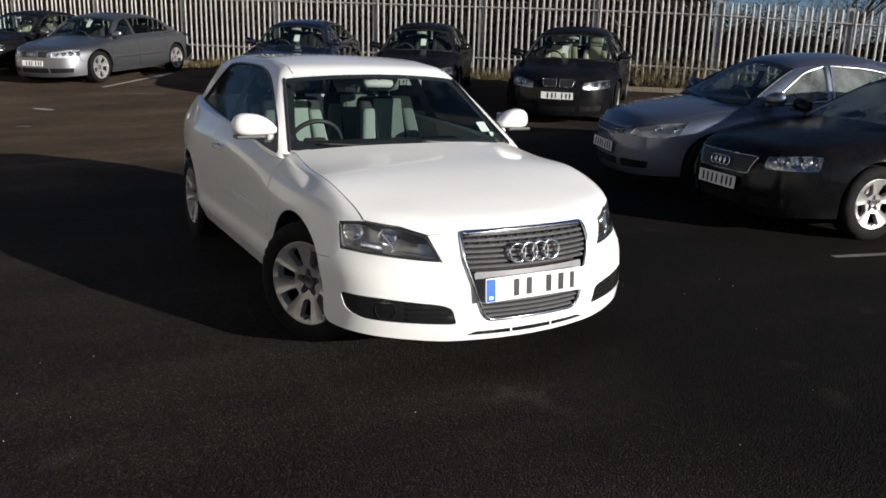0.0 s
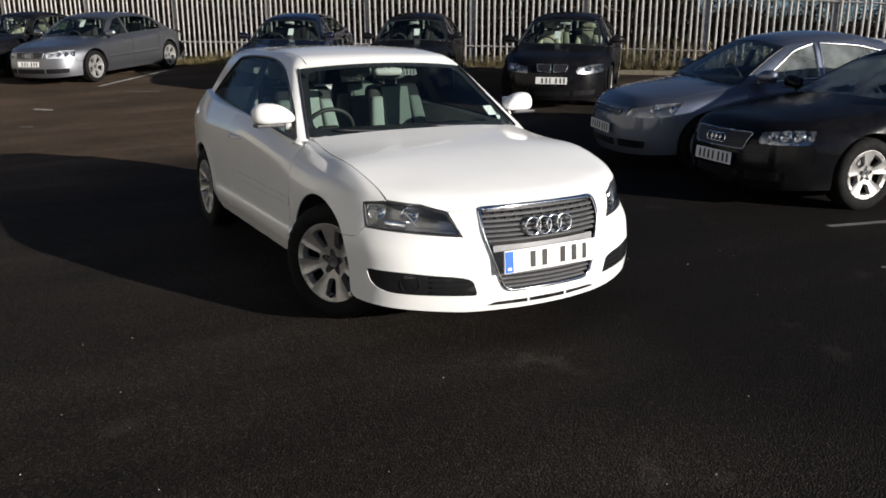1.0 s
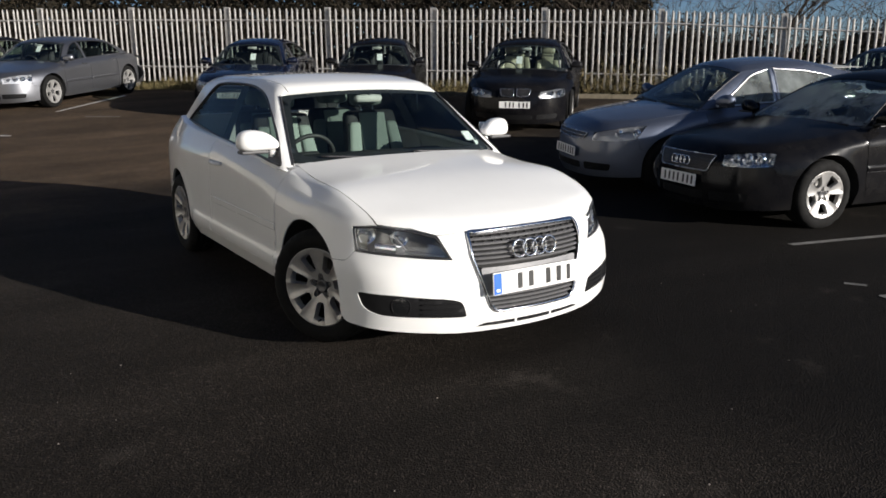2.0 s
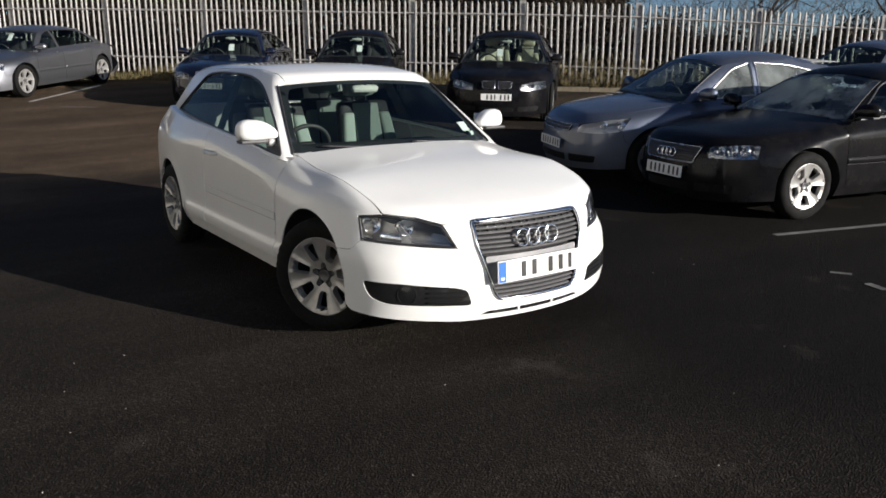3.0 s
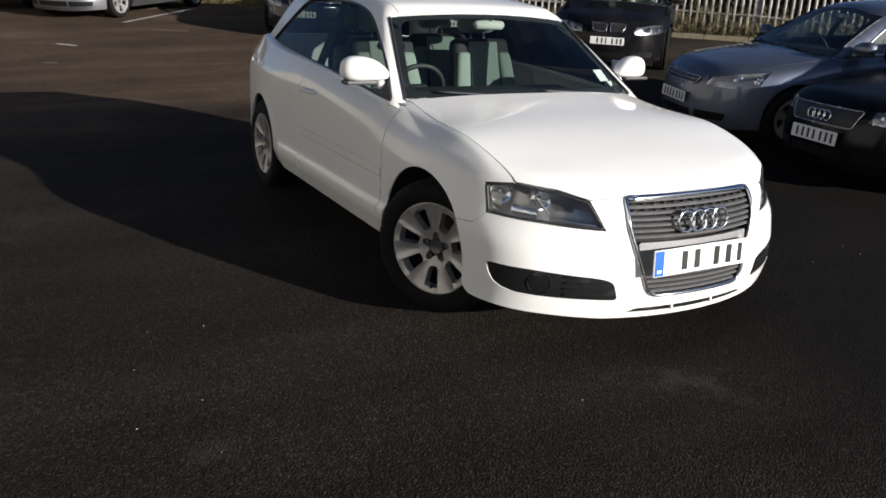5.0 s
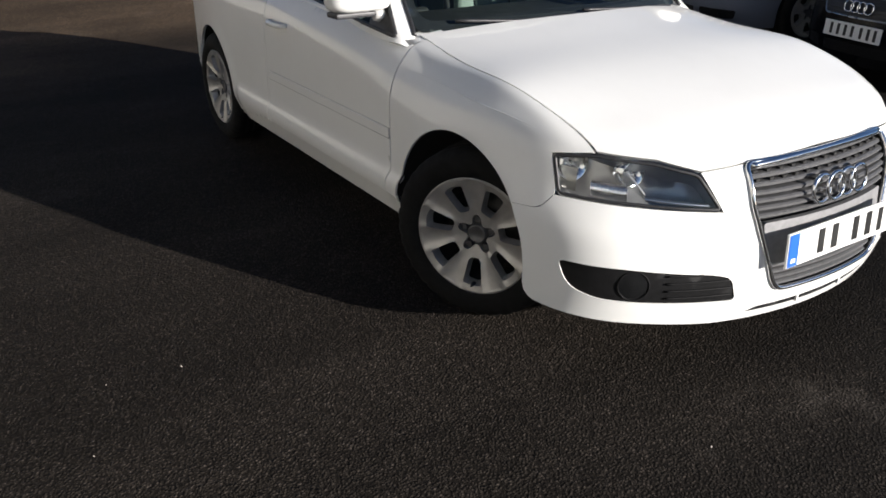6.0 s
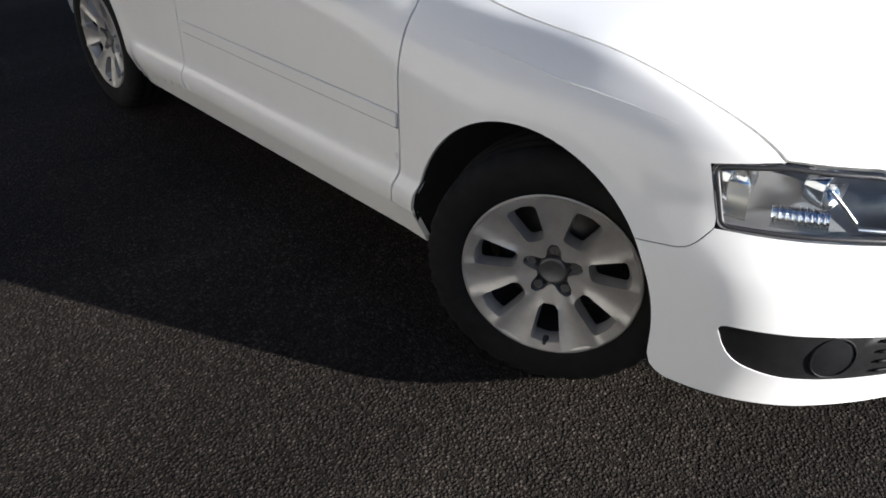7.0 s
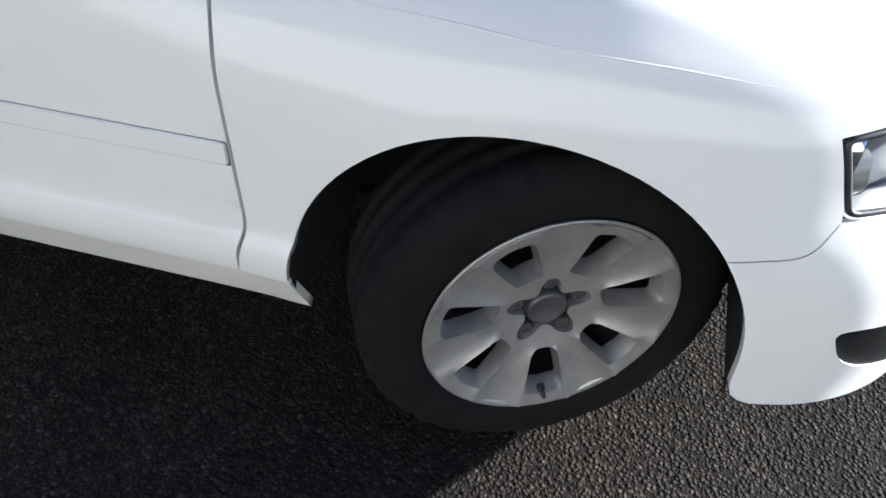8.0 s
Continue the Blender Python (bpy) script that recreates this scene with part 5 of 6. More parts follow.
def lamp_details():
    """Ribbed indicator, running-light bar and side marker inside each headlamp."""
    s = wskin
    hl = s.flat("round", np.array(HATCH["lamp"], float))
    lo, hi = hl.min(0), hl.max(0)
    at = lambda u, v, off: s.at("round", np.array([lo + (hi - lo) * np.array([u, v])]), "body", off)[0]
    lamps = [o for o in white_car.children if o.name.startswith("headlamp")]
    for sg, lamp in zip((1, -1), lamps):
        def strip(name, u0, v0, u1, v1, h, off, mat, ribs=0):
            n = 60 if ribs else 24
            vs, fs = [], []
            for i in range(n + 1):
                t = i / n
                for k, (dv, do) in enumerate(((0.0, -0.012), (0.15, 0.0), (0.85, 0.0), (1.0, -0.012))):
                    wav = 0.005 * math.sin(t * ribs * 2 * math.pi) if ribs else 0.0
                    p = at(u0 + (u1 - u0) * t, v0 + (v1 - v0) * t + h * dv, off + do + wav)
                    vs.append((p[0], p[1] * sg, p[2]))
            for i in range(n):
                for k in range(3):
                    q = (i * 4 + k, i * 4 + k + 1, i * 4 + k + 5, i * 4 + k + 4)
                    fs.append(q if sg > 0 else q[::-1])
            place(name, mesh_of(name, vs, fs, mat), lamp)
        strip("indicator", 0.24, 0.22, 0.46, 0.17, 0.26, -0.026, CHROME, 9)
        strip("light_bar", 0.56, 0.20, 0.93, 0.07, 0.07, -0.016, SATIN)
        strip("divider", 0.45, 0.66, 0.56, 0.26, 0.07, -0.022, LAMP_GREY)
        bezel = [(p[0], p[1] * sg, p[2]) for p in s.at("round", dense(fillet([tuple(q) for q in shrink(hl, 0.008)], 0.012), 0.02), "body", -0.005)]
        place("bezel", mesh_of("bezel", *tube(bezel, 0.0055, 6, True), TRIM), lamp, "black bezel")
        strip("side_marker", 0.045, 0.28, 0.15, 0.25, 0.42, -0.030, CREAM_LENS)


lamp_details()


def screen_stickers():
    for y, z, w, h in ((0.600, 1.010, 0.075, 0.055), (0.650, 0.962, 0.06, 0.035)):
        out = np.array([(y - w / 2, z - h / 2), (y + w / 2, z - h / 2), (y + w / 2, z + h / 2), (y - w / 2, z + h / 2)])
        place("sticker", panel(wskin, "front", out, 0.03, (), "green", off=-0.006, depth=0, mat=PAPER, name="sticker"), white_car, "white paper sticker")


screen_stickers()


# ---- the other parked cars ----
def spec(base, w, h, of, orr, R, boot=True, **kw):
    """Proportions of an ordinary car from its wheelbase, half width, height, overhangs and wheel radius."""
    k = h / 1.42
    ra = R + 0.045
    b = base
    zt = h - 0.085
    c = dict(
        base=b, w=w, R=R, arch=ra, swell=0.0, bulge=0.012, chamfer=0.5, chamfer_front=0.0, fall=0.0, kx=0.12, krear=0.0, tuck=0.30, ledge=0.0, door_low=0.275, mirror_e=0.78, sail=[(-0.62, 0.008, 0.0), (-0.80, 0.008, 0.01), (-0.80, 0.12, 0.02)], sill=0.22, lip=0.17, lip_up=0.0, fx=-0.25, fk=0.125, nose_lean=0.0, rx=-b + 0.3, rk=0.06, kf=0.16, nk=0.32, nk4=0.50,
        top=[(-b - orr, 0.90 * k), (-b - 0.5, 0.99 * k), (-b, 1.03 * k), (-1.5, 1.03 * k), (-0.55, 0.968 * k), (-0.18, 0.915 * k), (0.18, 0.868 * k), (0.45, 0.825 * k), (of - 0.18, 0.765 * k), (of - 0.05, 0.70 * k), (of + 0.05, 0.60 * k)],
        nose=[(0.10, of - 0.10), (0.17, of - 0.04), (0.30, of), (0.50, of - 0.005), (0.62, of - 0.025), (0.72, of - 0.06), (0.82, of - 0.14)],
        tail=[(0.10, -b - orr + 0.12), (0.30, -b - orr), (0.60, -b - orr), (0.95, -b - orr + 0.05), (1.15, -b - orr + 0.14)],
        crease=[(-b - 0.7, 0.88 * k), (-1.5, 0.85 * k), (-0.3, 0.81 * k), (0.31, 0.75 * k), (0.7, 0.70 * k)],
        belt=[(-b - 0.7, 1.0 * k), (-b, 0.985 * k), (-1.5, 0.955 * k), (-0.6, 0.912 * k), (-0.3, 0.89 * k)],
        lamp=[(of - 0.50, -w + 0.115, 0.70 * k), (of - 0.46, -w + 0.11, 0.585 * k), (of - 0.29, -0.63, 0.575 * k), (of - 0.11, -0.39, 0.575 * k), (of - 0.17, -0.41, 0.675 * k), (of - 0.35, -0.65, 0.705 * k)], lamp_bottom=3,
        grille=[(0.0, 0.68 * k), (-0.34, 0.675 * k), (-0.30, 0.57 * k), (0.0, 0.57 * k)], notch=False, hood_z=0.69 * k,
        holes=[[(of - 0.30, -w + 0.25, 0.34), (of - 0.27, -w + 0.25, 0.26), (of - 0.06, -0.36, 0.25), (of - 0.06, -0.36, 0.34)]],
        mid_holes=[[(-0.30, 0.25), (0.30, 0.25), (0.30, 0.33), (-0.30, 0.33)]], fog=(of - 0.17, -0.58, 0.30), seam=0.50,
        screen=((-0.42, 0.93 * k), (-1.0, h - 0.085)), gw=w - 0.09, glean=0.50, gmid=1.9, scuttle=w - 0.14, shut=[(0.1, w - 0.155)], shut_end=-0.41, moulding=(0.50, 0.56), handle_drop=0.09,
        glass_w=(w - 0.155, w - 0.345), glass_z=(0.925 * k, h - 0.145), glass_bow=0.046, rail_y=w - 0.345, wiper_rise=0.02,
        tail_x=-b - 0.50, foot=0.03, toe=0.0, bead=None, door_edge=[0.0, (0.02, 0.66), (0.03, 0.42)], cups=[(0.27, 0.55, 0.044), (0.60, 0.54, 0.040)], nk4_low=0.0, bow_rise=0.0, kroof=0.13, roof_bow=0.17, kscreen=0.05, gtaper=0.02, fine=0.06, fine_wing=0.05, slit_bars=(), chamfer_rear=0.0, waist_mat=TRIM, b_posts=(), lamp_inner=LAMP_GREY, lamp_join=1.0, kside=0.10, tail_top=0.99 * k, mirror=(-0.64, w - 0.10, 1.0 * k), seat_z=0.55 * k, seat_mat=SEAT_DARK, step=0.06, steer=0.0, steer_x=0.0, arch_x=-0.014, track=w - 0.115,
        wheel=(R, R - 0.108, 0.21, 5, 0.085, R - 0.135, 0.030, 0.058, 0.6), seal=0.010)
    if boot:
        c.update(rear_screen=((-b - 0.42, 1.0 * k), (-b + 0.16, h - 0.10)), deck=(-b - orr + 0.16, -b - 0.36), deck_w=w - 0.20, rear_w=(w - 0.26, w - 0.38),
                 roof=[(-b - 0.2, h - 0.20), (-b + 0.3, h - 0.065), (-1.95, h - 0.004), (-1.45, h - 0.006), (-1.0, h - 0.07), (-0.65, h - 0.17)],
                 doors=[-0.43, -1.42, -b + 0.42],
                 windows=[[(-0.64, 0.012, 0.02), (-1.38, 0.012, 0.02), (-1.40, zt - 0.02, 0.02), (-1.12, zt - 0.09, 0.1)],
                          [(-1.44, 0.012, 0.02), (-b + 0.02, 0.012, 0.05), (-b + 0.30, zt - 0.10, 0.10), (-b + 0.75, zt - 0.025, 0.2), (-1.46, zt - 0.018, 0.02)]], window_dark=[False, True])
    else:
        c.update(rear_screen=((-b - orr + 0.12, 1.06 * k), (-b - orr + 0.42, h - 0.20)), rear_w=(w - 0.28, w - 0.38), tail_top=1.07 * k,
                 top=[(-b - orr, 1.08 * k)] + [(-b, 1.08 * k)] + c["top"][3:],
                 roof=[(-b - orr + 0.2, h - 0.24), (-b + 0.1, h - 0.10), (-1.95, h - 0.002), (-1.45, h - 0.006), (-1.0, h - 0.07), (-0.65, h - 0.17)],
                 doors=[-0.43, -1.42, -b + 0.42],
                 windows=[[(-0.64, 0.012, 0.02), (-1.38, 0.012, 0.02), (-1.40, zt - 0.02, 0.02), (-1.12, zt - 0.09, 0.1)],
                          [(-1.44, 0.012, 0.02), (-b + 0.02, 0.012, 0.05), (-b + 0.22, zt - 0.155, 0.10), (-b + 0.65, zt - 0.05, 0.2), (-1.46, zt - 0.018, 0.02)]], window_dark=[False, True])
    c.update(kw)
    return variant(**c)


def dress(car, s, c, marks, grille_mat=None, slats=6, frame=None, rings=False, plate_z=0.43, plate_x=0.016, kidney=False):
    """Grille, emblem, number plate and a price sheet behind the windscreen."""
    g = c["grille"]
    fr = frame or SATIN
    gz0, gz1 = g[-1][1], g[0][1]
    shapes = []
    if kidney:
        for sg in (-1, 1):
            shapes.append([(sg * 0.02, gz1), (sg * 0.26, gz1 - 0.005), (sg * 0.23, gz0 + 0.01), (sg * 0.03, gz0)])
    else:
        shapes.append([(y, z) for y, z in g[1:]] + [(-y, z) for y, z in g[1:]][::-1])
    for sh in shapes:
        loop = dense(fillet([p for i, p in enumerate(sh) if i == 0 or p != sh[i - 1]], 0.02), 0.03)
        gr = place("grille", panel(s, "front", loop, 0.06, (), "body", off=0.006, depth=0.02, mat=grille_mat or TRIM, name="grille"), car, "dark slatted grille in a bright frame")
        place("grille_frame", mesh_of("grille_frame", *tube([tuple(p) for p in s.at("front", loop, "body", 0.008)], 0.006, 6, True), fr), gr)
        for k in range(1, slats):
            z = gz0 + (gz1 - gz0) * k / slats
            ys = np.linspace(loop[:, 0].min(), loop[:, 0].max(), 40)
            ys = ys[inside(loop, np.stack([ys, ys * 0 + z], 1))]
            if len(ys) > 3:
                place("slat", mesh_of("slat", *tube([tuple(p) for p in s.at("front", np.stack([ys, ys * 0 + z], 1), "body", 0.011)], 0.004, 5), TRIM if slats > 3 else SATIN), gr)
    zc = (gz0 + gz1) / 2
    if rings:
        for k in range(4):
            cy = (k - 1.5) * 0.060
            w1 = s.at("front", np.array([(cy, zc)]), "body")[0]
            cir = [(0.0, 0.040 * math.cos(t), 0.040 * math.sin(t)) for t in np.linspace(0, 2 * math.pi, 24, endpoint=False)]
            place("emblem_ring", mesh_of("emblem_ring", *tube(cir, 0.006, 6, True), CHROME), car, "chrome ring", pose(w1[0] + 0.022, cy, zc, 0, -8, 0))
    w0 = s.at("front", np.array([(0.0, plate_z)]), "body")[0]
    number_plate(car, w0[0] + plate_x, plate_z, -3.0, marks, band=False, label="white number plate")


def sheet(car, s, y, z, w=0.11, h=0.16):
    """A price sheet hung inside the windscreen."""
    p = s.at("front", np.array([(y, z)]), "green", -0.05)[0]
    part("price_sheet", box(-0.001, 0.001, -w / 2, w / 2, -h / 2, h / 2), PAPER, car, "white paper price sheet", False, pose(*p, 0, -40, 0))


SEVEN = [(-0.19, 0.026), (-0.125, 0.026), (-0.06, 0.026), (0.005, 0.026), (0.085, 0.026), (0.15, 0.026), (0.21, 0.026)]
SIX = [(-0.15, 0.026), (-0.08, 0.026), (-0.02, 0.02), (0.08, 0.026), (0.15, 0.026), (0.21, 0.026)]

# black saloon beside the white car
c = spec(2.65, 0.883, 1.39, 0.93, 0.97, 0.318, cups=[(0.16, 0.55, 0.040), (0.40, 0.54, 0.043), (0.63, 0.53, 0.043), (0.85, 0.50, 0.038)], lamp_inner=SATIN, grille=[(0.0, 0.665), (-0.385, 0.66), (-0.33, 0.515), (0.0, 0.515)], seat_mat=SEAT_DARK,
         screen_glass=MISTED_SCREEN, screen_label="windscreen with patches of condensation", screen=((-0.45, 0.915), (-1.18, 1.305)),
         roof=[(-2.85, 1.19), (-2.35, 1.325), (-2.05, 1.386), (-1.62, 1.386), (-1.18, 1.322), (-0.83, 1.21)],
         lamp=[(0.50, -0.765, 0.70), (0.52, -0.765, 0.585), (0.66, -0.63, 0.575), (0.81, -0.43, 0.575), (0.77, -0.44, 0.675), (0.60, -0.65, 0.705)])
car, s = build_car(c, "saloon_car", BLACK_PAINT)
finish(car, c, "black four-door saloon with five-spoke alloy wheels")
dress(car, s, c, SEVEN, rings=True, plate_z=0.42)
put(car, -1.05, 4.42, -101.8)

# blue-grey hatchback next to it
# bright satin seals stand in for sun glint on its body-coloured pillars
c = spec(2.614, 0.877, 1.46, 0.90, 0.73, 0.318, False, grille=[(0.0, 0.675), (-0.36, 0.67), (-0.33, 0.60), (0.0, 0.595)],
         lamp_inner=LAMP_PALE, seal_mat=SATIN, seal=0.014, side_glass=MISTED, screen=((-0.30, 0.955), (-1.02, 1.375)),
         window_dark=[False, False], lamp=[(0.28, -0.767, 0.775), (0.40, -0.772, 0.63), (0.60, -0.64, 0.60), (0.78, -0.42, 0.595), (0.70, -0.45, 0.685), (0.46, -0.66, 0.755)])
car, s = build_car(c, "hatchback_car", BLUE_GREY_PAINT)
finish(car, c, "blue-grey five-door hatchback with a bright grille bar")
dress(car, s, c, SEVEN, slats=2, plate_z=0.44)
put(car, -3.13, 4.84, -107.2)

# large black saloon by the fence
c = spec(2.99, 0.945, 1.49, 0.86, 1.15, 0.345, grille=[(0.0, 0.75), (-0.27, 0.745), (-0.26, 0.63), (0.0, 0.63)], seat_mat=CREAM_SEAT)
car, s = build_car(c, "saloon_car", BLACK_PAINT)
finish(car, c, "large black saloon with twin chrome grilles and cream seats")
dress(car, s, c, SIX, kidney=True, plate_z=0.50)
sheet(car, s, -0.10, 1.17)
put(car, -7.485, 6.45, -44)

# two dark saloons by the fence
c = spec(2.83, 0.90, 1.435, 0.82, 1.1, 0.33, grille=[(0.0, 0.72), (-0.25, 0.715), (-0.24, 0.61), (0.0, 0.61)])
for paint, x, y, h in ((NAVY_PAINT, -12.13, 2.96, -35), (BLACK_PAINT, -10.43, 5.04, -35)):
    car, s = build_car(c, "saloon_car", paint)
    finish(car, c, "dark blue saloon with a price sheet in the windscreen" if paint is NAVY_PAINT else "black saloon with a price sheet in the windscreen")
    dress(car, s, c, SIX, kidney=True, plate_z=0.46)
    sheet(car, s, 0.08, 1.13)
    put(car, x, y, h)

# silver luxury saloon
c = spec(2.944, 0.947, 1.444, 0.95, 1.15, 0.345, grille=[(0.0, 0.70), (-0.34, 0.695), (-0.31, 0.57), (0.0, 0.57)], lamp_inner=LAMP_PALE, mirror_mat=SILVER_PAINT,
         cups=[(0.16, 0.55, 0.044), (0.40, 0.54, 0.046), (0.63, 0.53, 0.046), (0.85, 0.50, 0.040)],
         lamp=[(0.47, -0.83, 0.73), (0.51, -0.835, 0.60), (0.68, -0.62, 0.575), (0.875, -0.365, 0.575), (0.84, -0.37, 0.69), (0.62, -0.65, 0.735)],
         holes=[[(0.62, -0.74, 0.36), (0.64, -0.73, 0.27), (0.885, -0.36, 0.26), (0.885, -0.36, 0.36)]], mid_holes=[[(-0.33, 0.26), (0.33, 0.26), (0.33, 0.36), (-0.33, 0.36)]], fog=None,
         wheel=(0.345, 0.245, 0.22, 5, 0.085, 0.222, 0.034, 0.072, 0.6))
car, s = build_car(c, "saloon_car", SILVER_PAINT)
finish(car, c, "large silver-grey saloon with multi-spoke alloy wheels")
dress(car, s, c, SIX, rings=True, plate_z=0.46)
sheet(car, s, 0.07, 1.24)
put(car, -16.2, -0.78, -43.3)

# dark car beyond it
c = spec(2.70, 0.89, 1.43, 0.88, 1.0, 0.32, seat_mat=CREAM_SEAT)
car, s = build_car(c, "saloon_car", BLACK_PAINT)
finish(car, c, "black saloon with pale seats parked beyond the silver car")
dress(car, s, c, SIX)
put(car, -18.4, -2.2, -43.5)

# pale blue hatchback in the far corner
c = spec(2.60, 0.87, 1.40, 0.88, 0.75, 0.31, False, seal_mat=SATIN, seal=0.016)
car, s = build_car(c, "hatchback_car", BLUE_GREY_PAINT)
finish(car, c, "pale blue hatchback parked in the far corner")
dress(car, s, c, SEVEN)
put(car, -4.1, 10.75, -100)


# ---- palisade fence ----
GALV = varied("galvanised_steel", (0.36, 0.35, 0.335), 0.55, 0.35, scale=14, amount=0.30, bumps=0.15, bump_scale=120)
FENCE_O, FENCE_D = np.array([-13.46, 8.364]), np.array([0.690, 0.724])
fence_top = curve([(-16, 3.02), (-6.3, 2.92), (0, 2.80), (5.4, 2.68), (10.1, 2.42), (18, 1.97)])
fence = tagged(new("palisade_fence"), "galvanised steel palisade fence along the car park", "fence")
fa = math.degrees(math.atan2(FENCE_D[1], FENCE_D[0]))


def pale_mesh(h=1.88):
    sec = [(-0.030, 0.0), (-0.018, -0.004), (-0.010, -0.018), (0.010, -0.018), (0.018, -0.004), (0.030, 0.0)]
    v, f = [], []
    n = len(sec)
    for z, k in ((0, 1.0), (h - 0.05, 1.0), (h - 0.02, 0.6), (h, 0.16)):
        v += [(x * k, y, z) for x, y in sec]
    for z, k in ((0, 1.0), (h - 0.05, 1.0), (h - 0.02, 0.6), (h, 0.16)):
        v += [(x * k, y + 0.004, z) for x, y in sec]
    for o in (0, 4 * n):
        for j in range(3):
            for i in range(n - 1):
                q = (o + j * n + i, o + j * n + i + 1, o + (j + 1) * n + i + 1, o + (j + 1) * n + i)
                f.append(q if o == 0 else q[::-1])
    return mesh_of("pale", v, f, GALV, False)


PALE = pale_mesh()
POST_SEC = box(-0.07, 0.07, 0.02, 0.028, 0, 2.1)
box(-0.07, 0.07, 0.112, 0.12, 0, 2.1, bm=POST_SEC)
box(-0.004, 0.004, 0.028, 0.112, 0, 2.1, bm=POST_SEC)
post_me = bpy.data.meshes.new("post")
POST_SEC.to_mesh(post_me)
POST_SEC.free()
post_me.materials.append(GALV)
rng = random.Random(4)
for b in range(-6, 8):
    s0 = b * 2.75
    p = FENCE_O + FENCE_D * s0
    zt = float(fence_top(np.array([s0]))[0])
    place("post", post_me, fence, m=pose(p[0], p[1], zt - 2.07, 0, 0, fa))
    q = FENCE_O + FENCE_D * (s0 + 2.75)
    z2 = float(fence_top(np.array([s0 + 2.75]))[0])
    for dz in (-0.30, -1.50):
        v, f = tube([(p[0], p[1], zt + dz), (q[0], q[1], z2 + dz)], 0.024, 4)
        place("rail", mesh_of("rail", v, f, GALV, False), fence)
    for k in range(17):
        t = s0 + 0.09 + k * (2.75 - 0.11) / 17
        w = FENCE_O + FENCE_D * t
        z = float(fence_top(np.array([t]))[0])
        place("pale", PALE, fence, m=pose(w[0], w[1], z - 1.88 + rng.uniform(-0.008, 0.008), rng.uniform(-0.5, 0.5), rng.uniform(-0.6, 0.6), fa + rng.uniform(-4, 4)))

# ---- bay lines on the asphalt ----
def bay_line(x0, y0, x1, y1, w=0.09, mat=None):
    a, b = np.array([x0, y0]), np.array([x1, y1])
    d = (b - a) / np.linalg.norm(b - a)
    n = np.array([-d[1], d[0]]) * w / 2
    k = 14
    v, f = [], []
    for i in range(k + 1):
        p = a + (b - a) * i / k
        for sg in (-1, 1):
            q = p + n * sg * (1 + 0.06 * math.sin(i * 2.1 + sg))
            v.append((q[0], q[1], float(ground_z(q[0], q[1])) + 0.005))
    f = [(2 * i, 2 * i + 1, 2 * i + 3, 2 * i + 2) for i in range(k)]
    me = mesh_of("bay_line", v, f, mat or LINE_PAINT)
    if me.polygons[0].normal.z < 0:
        me.flip_normals()
    tagged(new("bay_line", me), "worn white painted bay line on the asphalt", "road marking", "bay lines", "structure")


bay_line(-14.7, -0.2, -17.2, 1.7, 0.09, WHITE_LINE)
bay_line(0.05, 3.42, 0.75, 6.2, 0.07)
bay_line(-11.9, -1.62, -11.6, -1.35, 0.10, WHITE_LINE)
bay_line(-10.0, -1.95, -9.9, -1.75, 0.06)
bay_line(-13.5, 0.15, -13.1, 0.75, 0.06)
bay_line(0.97, 2.67, 1.09, 2.74, 0.05)
bay_line(1.27, 2.60, 1.42, 2.55, 0.06)


# ---- hedge, weeds and bare trees along the fence ----
def leaf_material(name, a, b, rough=0.8):
    m, n, l, bs = material(name)
    g = n.new("ShaderNodeNewGeometry")
    r = ramp(n, l, g.outputs["Random Per Island"], [(0.0, a), (0.6, tuple((p + q) / 2 for p, q in zip(a, b))), (1.0, b)])
    l.new(r.outputs[0], bs.inputs["Base Color"])
    setp(bs, Roughness=rough)
    bs.inputs["Specular IOR Level"].default_value = 0.2
    return m


LEAF = leaf_material("hedge_leaf", (0.007, 0.0065, 0.004), (0.030, 0.023, 0.013))
STRAW = leaf_material("dry_grass", (0.05, 0.05, 0.02), (0.26, 0.20, 0.10))
TWIG = leaf_material("twig_bark", (0.035, 0.028, 0.022), (0.12, 0.095, 0.075))
FENCE_N = np.array([-0.724, 0.690])


def leaves(name, label, n, sampler, size, mat, seed, wide=0.45, upright=0.0):
    g = np.random.RandomState(seed)
    p = sampler(g, n)
    a = g.normal(size=(n, 3)) + np.array([0, 0, upright])
    a /= np.linalg.norm(a, axis=1, keepdims=True)
    b = np.cross(a, g.normal(size=(n, 3)))
    b /= np.linalg.norm(b, axis=1, keepdims=True)
    sz = size * g.uniform(0.5, 1.4, (n, 1))
    v = np.stack([p - a * sz, p + b * sz * wide, p + a * sz, p - b * sz * wide], 1).reshape(-1, 3)
    me = bpy.data.meshes.new(name)
    me.vertices.add(len(v))
    me.vertices.foreach_set("co", v.ravel())
    me.loops.add(4 * n)
    me.loops.foreach_set("vertex_index", np.arange(4 * n))
    me.polygons.add(n)
    me.polygons.foreach_set("loop_start", np.arange(n) * 4)
    me.update(calc_edges=True)
    me.materials.append(mat)
    return tagged(new(name, me), label, "hedge", kind="stuff")


def along(sv, nv, z):
    q = FENCE_O[None] + FENCE_D[None] * sv[:, None] + FENCE_N[None] * nv[:, None]
    return np.stack([q[:, 0], q[:, 1], z], 1)


def hedge_height(sv):
    return np.where(sv < 5.5, 3.4 + 0.7 * np.sin(sv * 1.3) + 0.3 * np.sin(sv * 3.7), 1.75 + 0.35 * np.sin(sv * 1.1 + 1) + 0.2 * np.sin(sv * 4.1))


